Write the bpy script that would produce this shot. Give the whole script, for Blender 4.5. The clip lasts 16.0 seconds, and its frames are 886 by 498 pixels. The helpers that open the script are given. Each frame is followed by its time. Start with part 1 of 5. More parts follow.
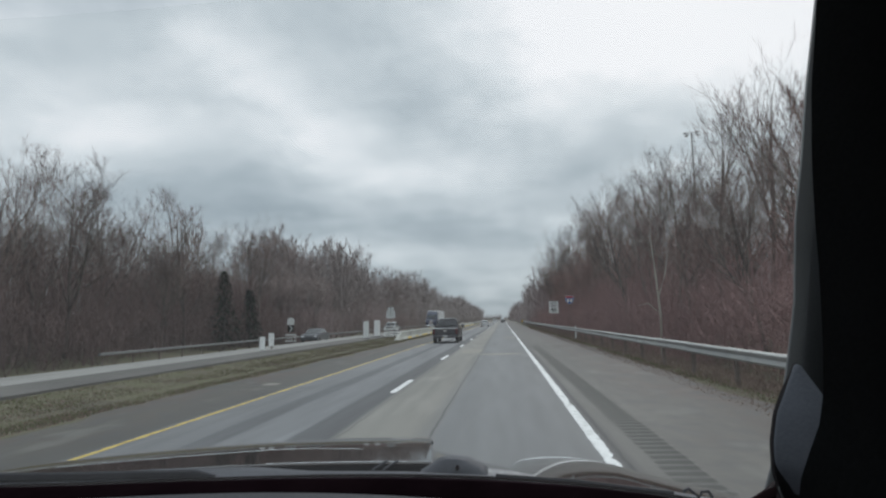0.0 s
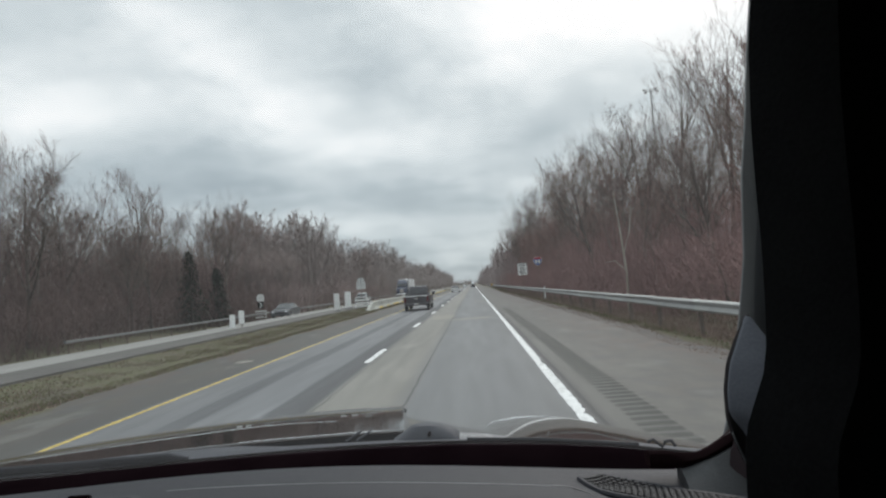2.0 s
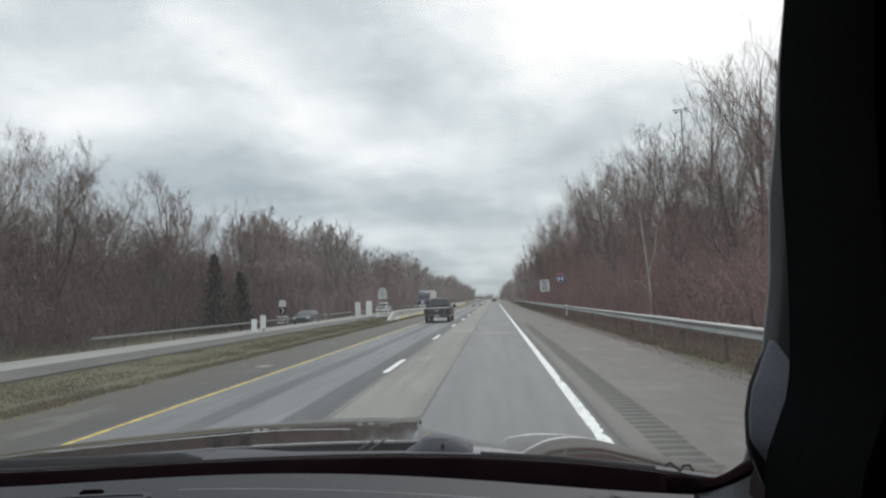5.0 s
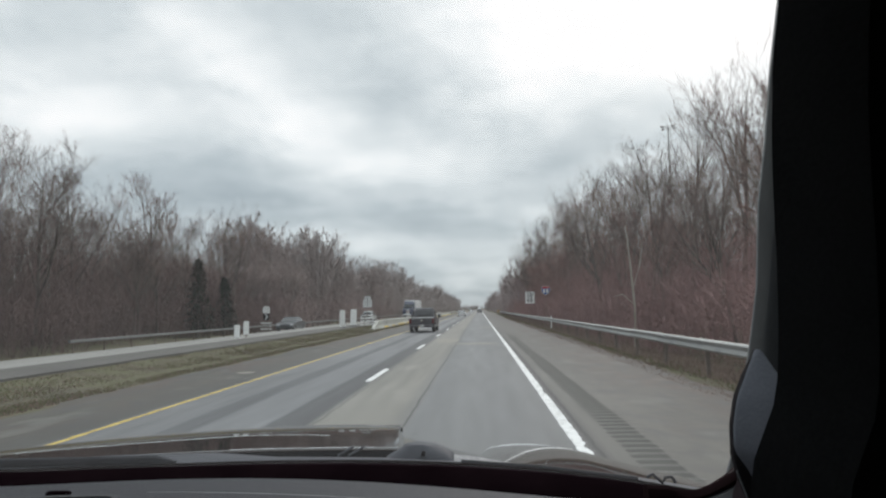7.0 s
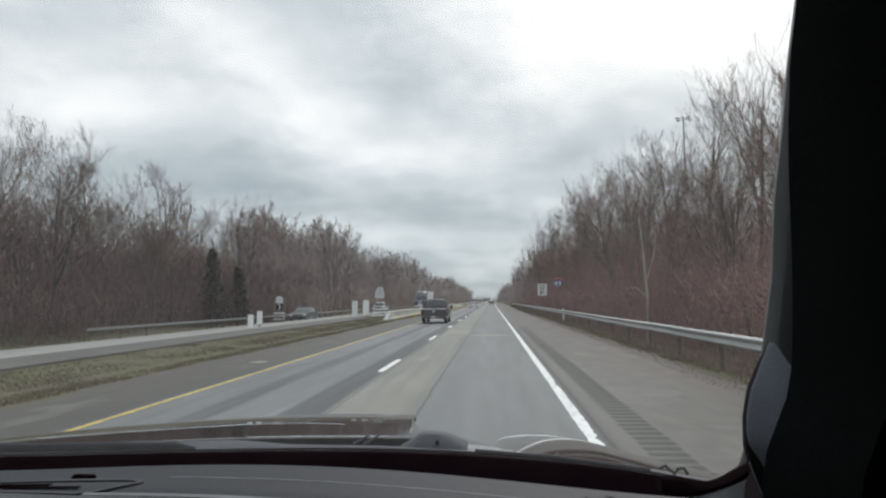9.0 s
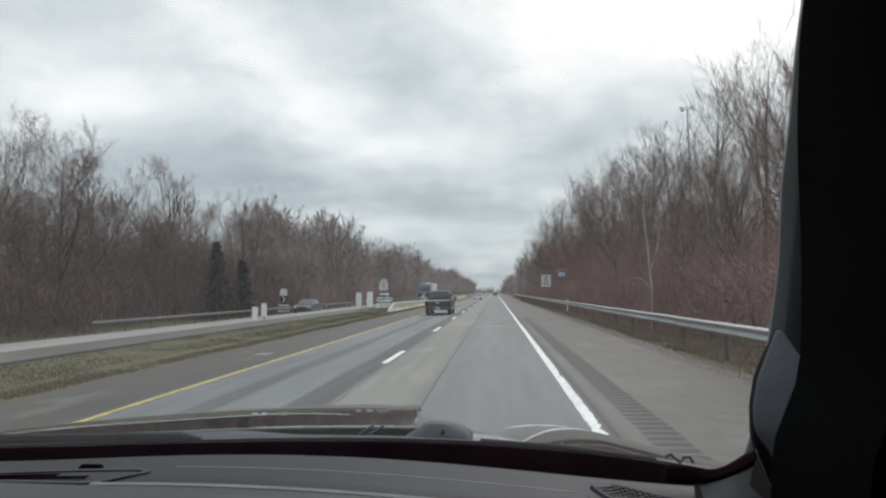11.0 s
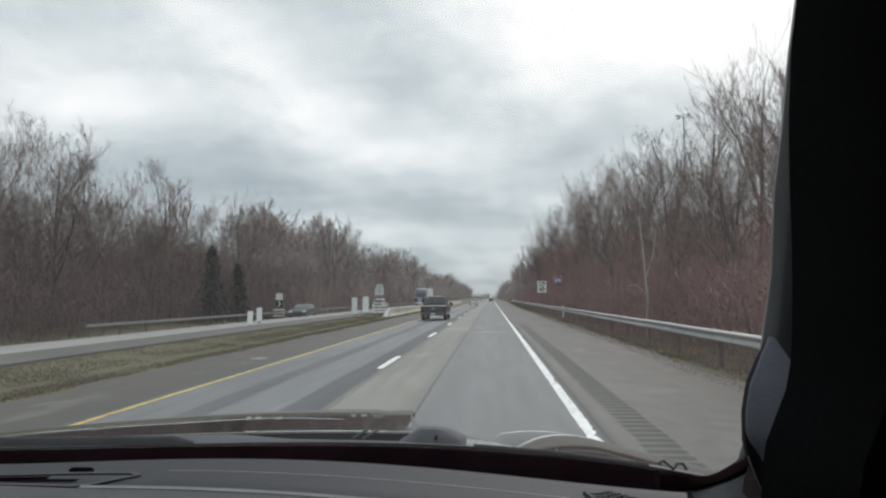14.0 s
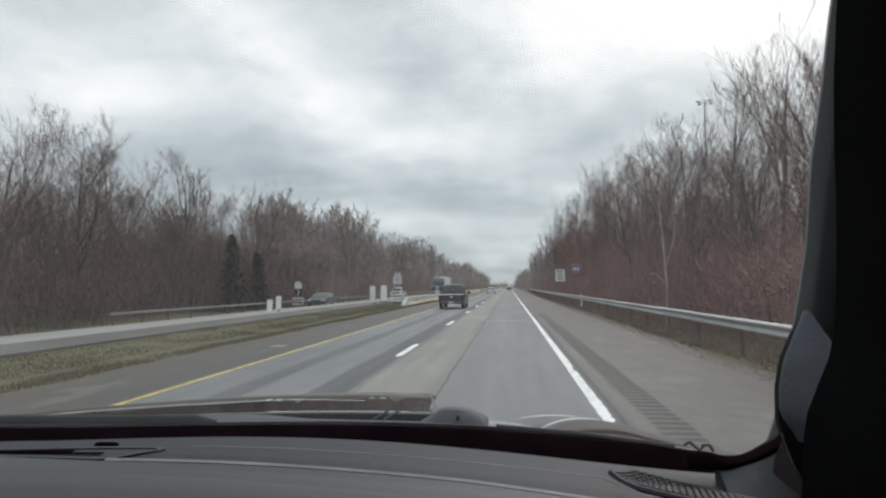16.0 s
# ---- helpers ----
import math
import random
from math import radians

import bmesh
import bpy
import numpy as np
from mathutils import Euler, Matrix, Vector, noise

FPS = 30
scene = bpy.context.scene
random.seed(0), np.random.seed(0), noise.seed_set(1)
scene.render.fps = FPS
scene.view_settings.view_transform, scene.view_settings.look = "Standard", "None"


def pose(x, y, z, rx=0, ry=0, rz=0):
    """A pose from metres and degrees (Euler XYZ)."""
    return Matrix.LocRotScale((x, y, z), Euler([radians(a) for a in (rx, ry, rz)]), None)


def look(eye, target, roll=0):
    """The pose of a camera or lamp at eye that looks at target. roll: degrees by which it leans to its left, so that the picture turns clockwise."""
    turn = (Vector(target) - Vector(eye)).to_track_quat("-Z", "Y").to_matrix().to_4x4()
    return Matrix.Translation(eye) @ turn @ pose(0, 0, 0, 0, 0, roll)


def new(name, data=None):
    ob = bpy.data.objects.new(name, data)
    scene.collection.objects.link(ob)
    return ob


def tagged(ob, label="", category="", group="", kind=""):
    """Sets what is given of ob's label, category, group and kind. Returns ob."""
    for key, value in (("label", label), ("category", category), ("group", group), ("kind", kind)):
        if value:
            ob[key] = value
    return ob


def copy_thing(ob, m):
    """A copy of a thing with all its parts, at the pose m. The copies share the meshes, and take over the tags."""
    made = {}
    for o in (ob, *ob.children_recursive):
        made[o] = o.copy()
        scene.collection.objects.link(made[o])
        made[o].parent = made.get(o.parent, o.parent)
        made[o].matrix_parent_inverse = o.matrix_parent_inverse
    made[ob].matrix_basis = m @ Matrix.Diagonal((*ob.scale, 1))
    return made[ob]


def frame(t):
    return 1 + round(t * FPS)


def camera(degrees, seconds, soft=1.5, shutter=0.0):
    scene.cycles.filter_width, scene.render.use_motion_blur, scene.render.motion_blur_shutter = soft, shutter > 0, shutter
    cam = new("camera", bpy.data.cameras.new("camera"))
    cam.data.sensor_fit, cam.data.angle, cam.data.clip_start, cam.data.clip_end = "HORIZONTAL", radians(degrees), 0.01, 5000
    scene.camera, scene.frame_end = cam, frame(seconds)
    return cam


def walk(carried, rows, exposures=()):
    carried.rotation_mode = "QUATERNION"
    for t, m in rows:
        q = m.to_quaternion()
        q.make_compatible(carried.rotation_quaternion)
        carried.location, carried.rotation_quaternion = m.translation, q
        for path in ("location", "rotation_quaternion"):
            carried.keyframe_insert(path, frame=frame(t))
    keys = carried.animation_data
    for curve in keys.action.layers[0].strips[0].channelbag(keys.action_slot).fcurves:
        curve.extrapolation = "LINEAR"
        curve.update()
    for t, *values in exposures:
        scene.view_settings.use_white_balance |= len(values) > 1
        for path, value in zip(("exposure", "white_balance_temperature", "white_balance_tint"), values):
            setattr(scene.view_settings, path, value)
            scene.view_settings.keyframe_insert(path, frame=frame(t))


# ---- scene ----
cam = camera(68.6, 16.0, soft=2.3)
walk(cam, [
    (0.0, pose(-0.010, -0.005, 1.791, 96.22, 1.22, 5.23)),
    (0.5, pose(0.002, -0.008, 1.787, 94.76, 1.31, 1.99)),
    (1.0, pose(0.005, -0.011, 1.794, 94.22, 4.04, 2.95)),
    (1.5, pose(-0.004, -0.003, 1.790, 92.64, 3.62, 1.73)),
    (2.0, pose(0.001, -0.008, 1.795, 93.21, 4.40, 2.63)),
    (2.5, pose(0.006, -0.010, 1.796, 94.18, 3.38, 3.24)),
    (3.0, pose(0.007, -0.011, 1.794, 95.02, 3.27, 4.04)),
    (3.5, pose(0.007, -0.013, 1.792, 94.30, 3.56, 5.07)),
    (4.0, pose(0.003, -0.014, 1.799, 94.21, 3.54, 5.41)),
    (6.5, pose(0.007, 0.015, 1.779, 95.11, -0.45, 2.57)),
    (7.0, pose(0.005, 0.010, 1.783, 95.28, 0.77, 3.20)),
    (7.5, pose(0.002, 0.003, 1.784, 95.43, 0.62, 3.82)),
    (8.0, pose(-0.006, 0.005, 1.777, 95.03, 0.26, 4.10)),
    (8.5, pose(-0.007, 0.002, 1.775, 94.65, 0.52, 4.08)),
    (9.0, pose(0.001, 0.000, 1.783, 94.53, 0.37, 4.26)),
    (11.5, pose(-0.001, 0.003, 1.780, 93.73, 0.87, 4.88)),
    (12.0, pose(0.001, 0.002, 1.783, 93.85, 1.04, 5.28)),
    (12.5, pose(0.004, 0.011, 1.780, 93.77, 0.44, 5.13)),
    (13.0, pose(0.004, 0.008, 1.781, 93.67, 0.90, 4.67)),
    (13.5, pose(0.002, 0.005, 1.781, 93.60, 1.10, 4.35)),
    (14.0, pose(0.002, 0.003, 1.779, 94.27, 0.24, 4.23)),
    (14.5, pose(0.003, 0.004, 1.779, 94.28, 0.17, 4.06)),
    (15.0, pose(0.001, -0.001, 1.776, 94.36, 0.28, 4.65)),
    (15.5, pose(-0.003, 0.004, 1.772, 94.53, 0.77, 5.64)),
    (16.0, pose(-0.006, 0.016, 1.763, 93.29, 0.26, 5.79)),
], exposures=((0.0, -0.13, 6290, 11), (1.0, -0.03, 6390, 11), (2.0, 0.09, 6500, 11), (3.0, 0.12, 6530, 12), (9.0, 0.14, 6560, 12), (16.0, 0.12, 6560, 12)))

# ---- light: a closed overcast sky, brightest ahead and to the right ----
SUN_AZ, SUN_EL = 17.0, 30.0   # degrees to the right of the road, and up


def sky_world():
    w = bpy.data.worlds.new("overcast")
    scene.world = w
    w.use_nodes = True
    nt = w.node_tree
    nt.nodes.clear()
    N, L = nt.nodes.new, nt.links.new

    def math_node(op, a, b=0.0, c=None):
        n = N("ShaderNodeMath")
        n.operation = op
        for i, v in enumerate((a, b) if c is None else (a, b, c)):
            if isinstance(v, (int, float)):
                n.inputs[i].default_value = v
            else:
                L(v, n.inputs[i])
        return n.outputs[0]

    tc = N("ShaderNodeTexCoord")
    sep = N("ShaderNodeSeparateXYZ")
    L(tc.outputs["Generated"], sep.inputs[0])
    x, y, z = sep.outputs
    az = math_node("ARCTAN2", x, y)
    el = math_node("ARCSINE", z)
    # cloud base seen in perspective: it crowds together towards the horizon
    den = math_node("ADD", math_node("MAXIMUM", z, 0.0), 0.26)
    comb = N("ShaderNodeCombineXYZ")
    L(math_node("DIVIDE", x, den), comb.inputs[0])
    L(math_node("DIVIDE", y, den), comb.inputs[1])

    def noise_node(scale, detail, rough, off):
        m = N("ShaderNodeMapping")
        m.inputs["Location"].default_value = off
        L(comb.outputs[0], m.inputs[0])
        n = N("ShaderNodeTexNoise")
        n.inputs["Scale"].default_value = scale
        n.inputs["Detail"].default_value = detail
        n.inputs["Roughness"].default_value = rough
        L(m.outputs[0], n.inputs["Vector"])
        return n.outputs[0]

    big = noise_node(1.1, 5.0, 0.5, (3.1, 0.4, 0.0))
    fine = noise_node(3.0, 7.0, 0.55, (7.3, 2.2, 0.0))
    wisps = noise_node(7.0, 6.0, 0.6, (1.3, 5.2, 0.0))
    warp = math_node("MULTIPLY", math_node("SUBTRACT", fine, 0.5), 0.22)
    az = math_node("ADD", az, warp)
    el = math_node("ADD", el, math_node("MULTIPLY", math_node("SUBTRACT", big, 0.5), 0.14))
    val = math_node("ADD", 0.60, math_node("MULTIPLY", math_node("SUBTRACT", big, 0.5), 0.40))
    val = math_node("ADD", val, math_node("MULTIPLY", math_node("SUBTRACT", fine, 0.5), 0.36))
    val = math_node("ADD", val, math_node("MULTIPLY", math_node("SUBTRACT", wisps, 0.5), 0.30))
    # cloud masses: azimuth, elevation, their half widths (degrees), brightness
    for a, e, sa, se, amp in ((SUN_AZ, SUN_EL - 3, 16, 9.5, 0.67), (-25, 23, 4.5, 2.6, 0.22), (-20.5, 19.5, 3.8, 2.8, 0.30), (-15.5, 16.0, 3.6, 2.6, 0.28), (-33, 15, 8, 4, 0.30), (-8, 5.2, 9, 1.6, 0.16), (-6, 12.5, 6, 2.2, 0.2),
                              (-27, 9.5, 11, 3.0, -0.24), (-3, 7.8, 8, 1.7, -0.24), (-6, 19.0, 10, 3.6, -0.10), (8, 12.5, 9, 3.5, -0.16), (-24, 21, 9, 4, -0.10), (0, 1.2, 40, 1.6, -0.16), (-3, 3.0, 16, 2.4, -0.20)):
        da = math_node("DIVIDE", math_node("SUBTRACT", az, radians(a)), radians(sa))
        de = math_node("DIVIDE", math_node("SUBTRACT", el, radians(e)), radians(se))
        r2 = math_node("ADD", math_node("MULTIPLY", da, da), math_node("MULTIPLY", de, de))
        g = math_node("EXPONENT", math_node("MULTIPLY", r2, -0.7))
        val = math_node("ADD", val, math_node("MULTIPLY", g, amp))
    ramp = N("ShaderNodeValToRGB")
    L(val, ramp.inputs[0])
    cr = ramp.color_ramp
    cr.elements[0].position, cr.elements[0].color = 0.25, (0.30, 0.36, 0.40, 1)
    cr.elements[1].position, cr.elements[1].color = 1.0, (1.0, 1.0, 1.0, 1)
    for p, c in ((0.45, (0.444, 0.510, 0.545)), (0.62, (0.604, 0.665, 0.690)), (0.80, (0.796, 0.838, 0.852))):
        q = cr.elements.new(p)
        q.color = (*c, 1)
    sky = N("ShaderNodeTexSky")
    sky.sky_type, sky.sun_disc = "NISHITA", False
    sky.sun_elevation, sky.sun_rotation = radians(SUN_EL), radians(SUN_AZ)
    clouds, above, out = N("ShaderNodeBackground"), N("ShaderNodeBackground"), N("ShaderNodeOutputWorld")
    # a closed cloud cover is brighter overhead than at the horizon
    lift = N("ShaderNodeMapRange")
    lift.interpolation_type = "SMOOTHSTEP"
    lift.inputs[1].default_value, lift.inputs[2].default_value, lift.inputs[3].default_value, lift.inputs[4].default_value = 0.45, 1.0, 1.06, 2.3
    L(z, lift.inputs[0])
    L(lift.outputs[0], clouds.inputs[1])
    L(ramp.outputs[0], clouds.inputs[0])
    L(sky.outputs[0], above.inputs[0])
    above.inputs[1].default_value = 0.05
    mix = N("ShaderNodeMixShader")
    mix.inputs[0].default_value = 0.06
    L(clouds.outputs[0], mix.inputs[1])
    L(above.outputs[0], mix.inputs[2])
    L(mix.outputs[0], out.inputs[0])


sky_world()
sun = new("sun", bpy.data.lights.new("sun", "SUN"))
sun.data.energy, sun.data.angle, sun.data.color = 0.9, radians(25), (1.0, 0.97, 0.93)
sun.matrix_world = look((0, 0, 60), (-math.sin(radians(SUN_AZ)) * 50, -math.cos(radians(SUN_AZ)) * 50, 60 - 50 * math.tan(radians(SUN_EL))))


# ---- materials ----
def material(name, colors, scale=8.0, rough=0.8, metal=0.0, bump=0.15, detail=6.0, fine=60.0, stretch=(1, 1, 1), rand=0.0, spec=0.3, coords="Object"):
    """Two scales of variation between the colours, grain and relief, at the size of the real surface."""
    m = bpy.data.materials.new(name)
    m.use_nodes = True
    nt = m.node_tree
    N, L = nt.nodes.new, nt.links.new
    b = nt.nodes["Principled BSDF"]
    tc = N("ShaderNodeTexCoord")
    mp = N("ShaderNodeMapping")
    mp.inputs["Scale"].default_value = stretch
    L(tc.outputs[coords], mp.inputs[0])
    n1, n2 = N("ShaderNodeTexNoise"), N("ShaderNodeTexNoise")
    n1.inputs["Scale"].default_value, n1.inputs["Detail"].default_value = scale, detail
    n2.inputs["Scale"].default_value, n2.inputs["Detail"].default_value = fine, 3
    L(mp.outputs[0], n1.inputs["Vector"])
    L(tc.outputs[coords], n2.inputs["Vector"])
    ramp = N("ShaderNodeValToRGB")
    cr = ramp.color_ramp
    k = len(colors)
    cr.elements[0].position, cr.elements[0].color = 0.32, (*colors[0], 1)
    cr.elements[1].position, cr.elements[1].color = 0.68, (*colors[-1], 1)
    for i in range(1, k - 1):
        cr.elements.new(0.32 + 0.36 * i / (k - 1)).color = (*colors[i], 1)
    add = N("ShaderNodeMath")
    add.operation = "MULTIPLY_ADD"
    add.inputs[1].default_value = 0.35
    sub = N("ShaderNodeMath")
    sub.operation = "SUBTRACT"
    sub.inputs[1].default_value = 0.5
    L(n2.outputs[0], sub.inputs[0])
    L(sub.outputs[0], add.inputs[0])
    L(n1.outputs[0], add.inputs[2])
    L(add.outputs[0], ramp.inputs[0])
    col = ramp.outputs[0]
    if rand:
        oi, hs = N("ShaderNodeObjectInfo"), N("ShaderNodeHueSaturation")
        mr = N("ShaderNodeMapRange")
        mr.inputs[3].default_value, mr.inputs[4].default_value = 1 - rand, 1 + rand
        L(oi.outputs["Random"], mr.inputs[0])
        L(mr.outputs[0], hs.inputs["Value"])
        L(col, hs.inputs["Color"])
        col = hs.outputs[0]
    L(col, b.inputs["Base Color"])
    b.inputs["Roughness"].default_value, b.inputs["Metallic"].default_value = rough, metal
    b.inputs["Specular IOR Level"].default_value = spec
    if bump:
        bp = N("ShaderNodeBump")
        bp.inputs["Strength"].default_value, bp.inputs["Distance"].default_value = bump, 0.01
        L(n2.outputs[0], bp.inputs["Height"])
        L(bp.outputs[0], b.inputs["Normal"])
    return m


def road_material():
    """Worn asphalt: long bands left by paving, sealing and wheels, running with the road; patches and grain."""
    m = bpy.data.materials.new("worn_asphalt")
    m.use_nodes = True
    nt = m.node_tree
    N, L = nt.nodes.new, nt.links.new
    b = nt.nodes["Principled BSDF"]
    tc = N("ShaderNodeTexCoord")
    sep = N("ShaderNodeSeparateXYZ")
    L(tc.outputs["Object"], sep.inputs[0])

    def noise_of(scale, stretch, detail=5):
        mp = N("ShaderNodeMapping")
        mp.inputs["Scale"].default_value = stretch
        L(tc.outputs["Object"], mp.inputs[0])
        n = N("ShaderNodeTexNoise")
        n.inputs["Scale"].default_value, n.inputs["Detail"].default_value = scale, detail
        L(mp.outputs[0], n.inputs["Vector"])
        return n.outputs[0]

    def math_node(op, a, b2=0.0, c=None):
        n = N("ShaderNodeMath")
        n.operation = op
        for i, v in enumerate((a, b2) if c is None else (a, b2, c)):
            if isinstance(v, (int, float)):
                n.inputs[i].default_value = v
            else:
                L(v, n.inputs[i])
        return n.outputs[0]

    wob = noise_of(0.5, (1, 0.25, 1), 6)
    xw = math_node("MULTIPLY_ADD", math_node("SUBTRACT", wob, 0.5), 0.16, sep.outputs[0])
    t = N("ShaderNodeMapRange")
    t.inputs[1].default_value, t.inputs[2].default_value = -8.8, 5.6
    L(xw, t.inputs[0])
    ramp = N("ShaderNodeValToRGB")
    cr = ramp.color_ramp

    def at(x):
        return (x + 8.8) / 14.4
    bands = ((-8.8, (0.066, 0.059, 0.046)), (-7.6, (0.068, 0.062, 0.051)), (-6.12, (0.066, 0.063, 0.056)), (-5.9, (0.150, 0.152, 0.155)), (-4.87, (0.146, 0.148, 0.152)),
             (-4.81, (0.094, 0.096, 0.101)), (-4.42, (0.090, 0.092, 0.097)), (-4.35, (0.154, 0.157, 0.161)), (-3.42, (0.148, 0.151, 0.156)), (-3.34, (0.070, 0.071, 0.075)), (-2.76, (0.066, 0.067, 0.070)),
             (-2.66, (0.185, 0.178, 0.158)), (-1.5, (0.185, 0.176, 0.155)), (-1.22, (0.15, 0.147, 0.14)), (-1.1, (0.140, 0.143, 0.145)), (-0.3, (0.158, 0.161, 0.162)),
             (0.35, (0.135, 0.137, 0.139)), (1.36, (0.136, 0.137, 0.136)), (1.39, (0.046, 0.044, 0.043)), (1.50, (0.056, 0.054, 0.052)), (1.58, (0.094, 0.089, 0.080)), (2.6, (0.085, 0.079, 0.069)), (5.6, (0.079, 0.066, 0.056)))
    cr.elements[0].position, cr.elements[0].color = 0.0, (*bands[0][1], 1)
    cr.elements[1].position, cr.elements[1].color = 1.0, (*bands[-1][1], 1)
    for x, c in bands[1:-1]:
        cr.elements.new(at(x)).color = (*c, 1)
    L(t.outputs[0], ramp.inputs[0])
    blot = noise_of(0.45, (1, 0.14, 1), 7)
    grain = noise_of(70, (1, 1, 1), 2)
    mid = noise_of(4.0, (1, 0.07, 1), 4)
    v = math_node("ADD", math_node("MULTIPLY", math_node("SUBTRACT", blot, 0.5), 0.75), 0.95)
    v = math_node("ADD", v, math_node("MULTIPLY", math_node("SUBTRACT", grain, 0.5), 0.55))
    v = math_node("ADD", v, math_node("MULTIPLY", math_node("SUBTRACT", mid, 0.5), 0.6))
    # pale scuffs and dusty smears
    smear = N("ShaderNodeMapRange")
    smear.interpolation_type = "SMOOTHSTEP"
    smear.inputs[1].default_value, smear.inputs[2].default_value, smear.inputs[4].default_value = 0.56, 0.74, 0.30
    L(noise_of(0.9, (0.8, 0.2, 1), 8), smear.inputs[0])
    v = math_node("ADD", v, smear.outputs[0])
    hs = N("ShaderNodeHueSaturation")
    L(ramp.outputs[0], hs.inputs["Color"])
    L(v, hs.inputs["Value"])
    # red-brown dirt washed over the outer shoulders, and pale scraped spots on them
    def ramp_of(value, lo, hi, top):
        n = N("ShaderNodeMapRange")
        n.interpolation_type = "SMOOTHSTEP"
        n.inputs[1].default_value, n.inputs[2].default_value, n.inputs[4].default_value = lo, hi, top
        L(value, n.inputs[0])
        return n.outputs[0]

    outer = math_node("ADD", ramp_of(sep.outputs[0], 1.9, 4.6, 1.0), ramp_of(math_node("MULTIPLY", sep.outputs[0], -1.0), 6.0, 8.2, 1.0))
    dirt = math_node("MULTIPLY", outer, ramp_of(noise_of(0.7, (1, 0.4, 1), 10), 0.40, 0.58, 0.85))
    dirt = math_node("MAXIMUM", dirt, math_node("MULTIPLY", ramp_of(sep.outputs[0], 3.7, 5.3, 0.9), ramp_of(noise_of(1.7, (1, 0.5, 1), 9), 0.30, 0.52, 0.9)))
    pale = math_node("MULTIPLY", ramp_of(outer, 0.05, 0.4, 1.0), ramp_of(noise_of(1.3, (0.9, 0.45, 1), 10), 0.53, 0.70, 0.45))
    # dark damp blotches in the shoulder's old surface
    blotches = math_node("MULTIPLY", ramp_of(outer, 0.0, 0.15, 1.0), ramp_of(noise_of(2.6, (0.8, 0.5, 1), 10), 0.46, 0.62, 0.6))
    tone = hs.outputs[0]
    for mask, color in ((dirt, (0.078, 0.057, 0.047, 1)), (blotches, (0.058, 0.056, 0.055, 1)), (pale, (0.160, 0.153, 0.140, 1))):
        mx = N("ShaderNodeMix")
        mx.data_type = "RGBA"
        L(mask, mx.inputs[0])
        L(tone, mx.inputs[6])
        mx.inputs[7].default_value = color
        tone = mx.outputs[2]
    # the long paving joint, an irregular black crack
    jw = math_node("MULTIPLY_ADD", math_node("SUBTRACT", noise_of(1.6, (0.2, 1, 1), 6), 0.5), 0.10, sep.outputs[0])
    near = math_node("MINIMUM", math_node("ABSOLUTE", math_node("ADD", jw, 1.2)), math_node("ADD", math_node("ABSOLUTE", math_node("ADD", jw, 2.64)), 0.006))
    near = math_node("MINIMUM", near, math_node("ABSOLUTE", math_node("SUBTRACT", jw, 1.47)))
    crack = N("ShaderNodeMapRange")
    crack.inputs[1].default_value, crack.inputs[2].default_value = 0.012, 0.035
    crack.inputs[3].default_value, crack.inputs[4].default_value = 0.5, 1.0
    L(near, crack.inputs[0])
    mul = N("ShaderNodeMix")
    mul.data_type, mul.blend_type = "RGBA", "MULTIPLY"
    mul.inputs[0].default_value = 1.0
    L(tone, mul.inputs[6])
    L(crack.outputs[0], mul.inputs[7])
    L(mul.outputs[2], b.inputs["Base Color"])
    b.inputs["Roughness"].default_value = 0.72
    b.inputs["Specular IOR Level"].default_value = 0.35
    bp = N("ShaderNodeBump")
    bp.inputs["Strength"].default_value, bp.inputs["Distance"].default_value = 0.35, 0.006
    L(grain, bp.inputs["Height"])
    L(bp.outputs[0], b.inputs["Normal"])
    return m


ASPHALT = road_material()
PATCH = material("light_patch", ((0.20, 0.19, 0.165), (0.27, 0.255, 0.22)), 3, 0.85)
# highlights on the rumble ridges, painted as a paler asphalt
RIDGE_LIGHT = material("ridge_highlight_asphalt", ((0.105, 0.101, 0.092), (0.16, 0.154, 0.142)), 4, 0.85)
GROOVE = material("rumble_groove", ((0.066, 0.063, 0.058), (0.090, 0.086, 0.077)), 6, 0.9)
SHOULDER = material("dark_shoulder_asphalt", ((0.085, 0.08, 0.074), (0.125, 0.118, 0.108)), 0.8, 0.85, stretch=(1, 0.3, 1))
CONCRETE_ROAD = material("pale_concrete_road", ((0.20, 0.195, 0.18), (0.26, 0.252, 0.235), (0.23, 0.224, 0.21)), 0.6, 0.85, stretch=(1, 0.2, 1))
PAINT_W = material("worn_white_paint", ((0.42, 0.42, 0.41), (0.70, 0.70, 0.69), (0.76, 0.76, 0.75)), 5, 0.7, bump=0.3, fine=25)
PAINT_Y = material("worn_yellow_paint", ((0.33, 0.24, 0.07), (0.52, 0.38, 0.09), (0.57, 0.43, 0.12)), 4, 0.7, bump=0.3, fine=25)
SOIL = material("grass_and_leaf_litter", ((0.072, 0.064, 0.040), (0.108, 0.092, 0.060), (0.092, 0.090, 0.044), (0.125, 0.108, 0.072)), 0.55, 0.95, detail=9, fine=9, bump=0.6)
GRASS = material("short_spring_grass", ((0.080, 0.083, 0.032), (0.118, 0.116, 0.048), (0.138, 0.118, 0.064)), 1.2, 0.9, fine=12, bump=0)
LEAVES = material("fallen_brown_leaves", ((0.12, 0.078, 0.060), (0.21, 0.145, 0.115), (0.29, 0.225, 0.19)), 6, 0.95, bump=0)
LITTER = material("dry_brown_stalks", ((0.130, 0.090, 0.072), (0.205, 0.146, 0.116), (0.265, 0.192, 0.152)), 1.5, 0.95, bump=0)
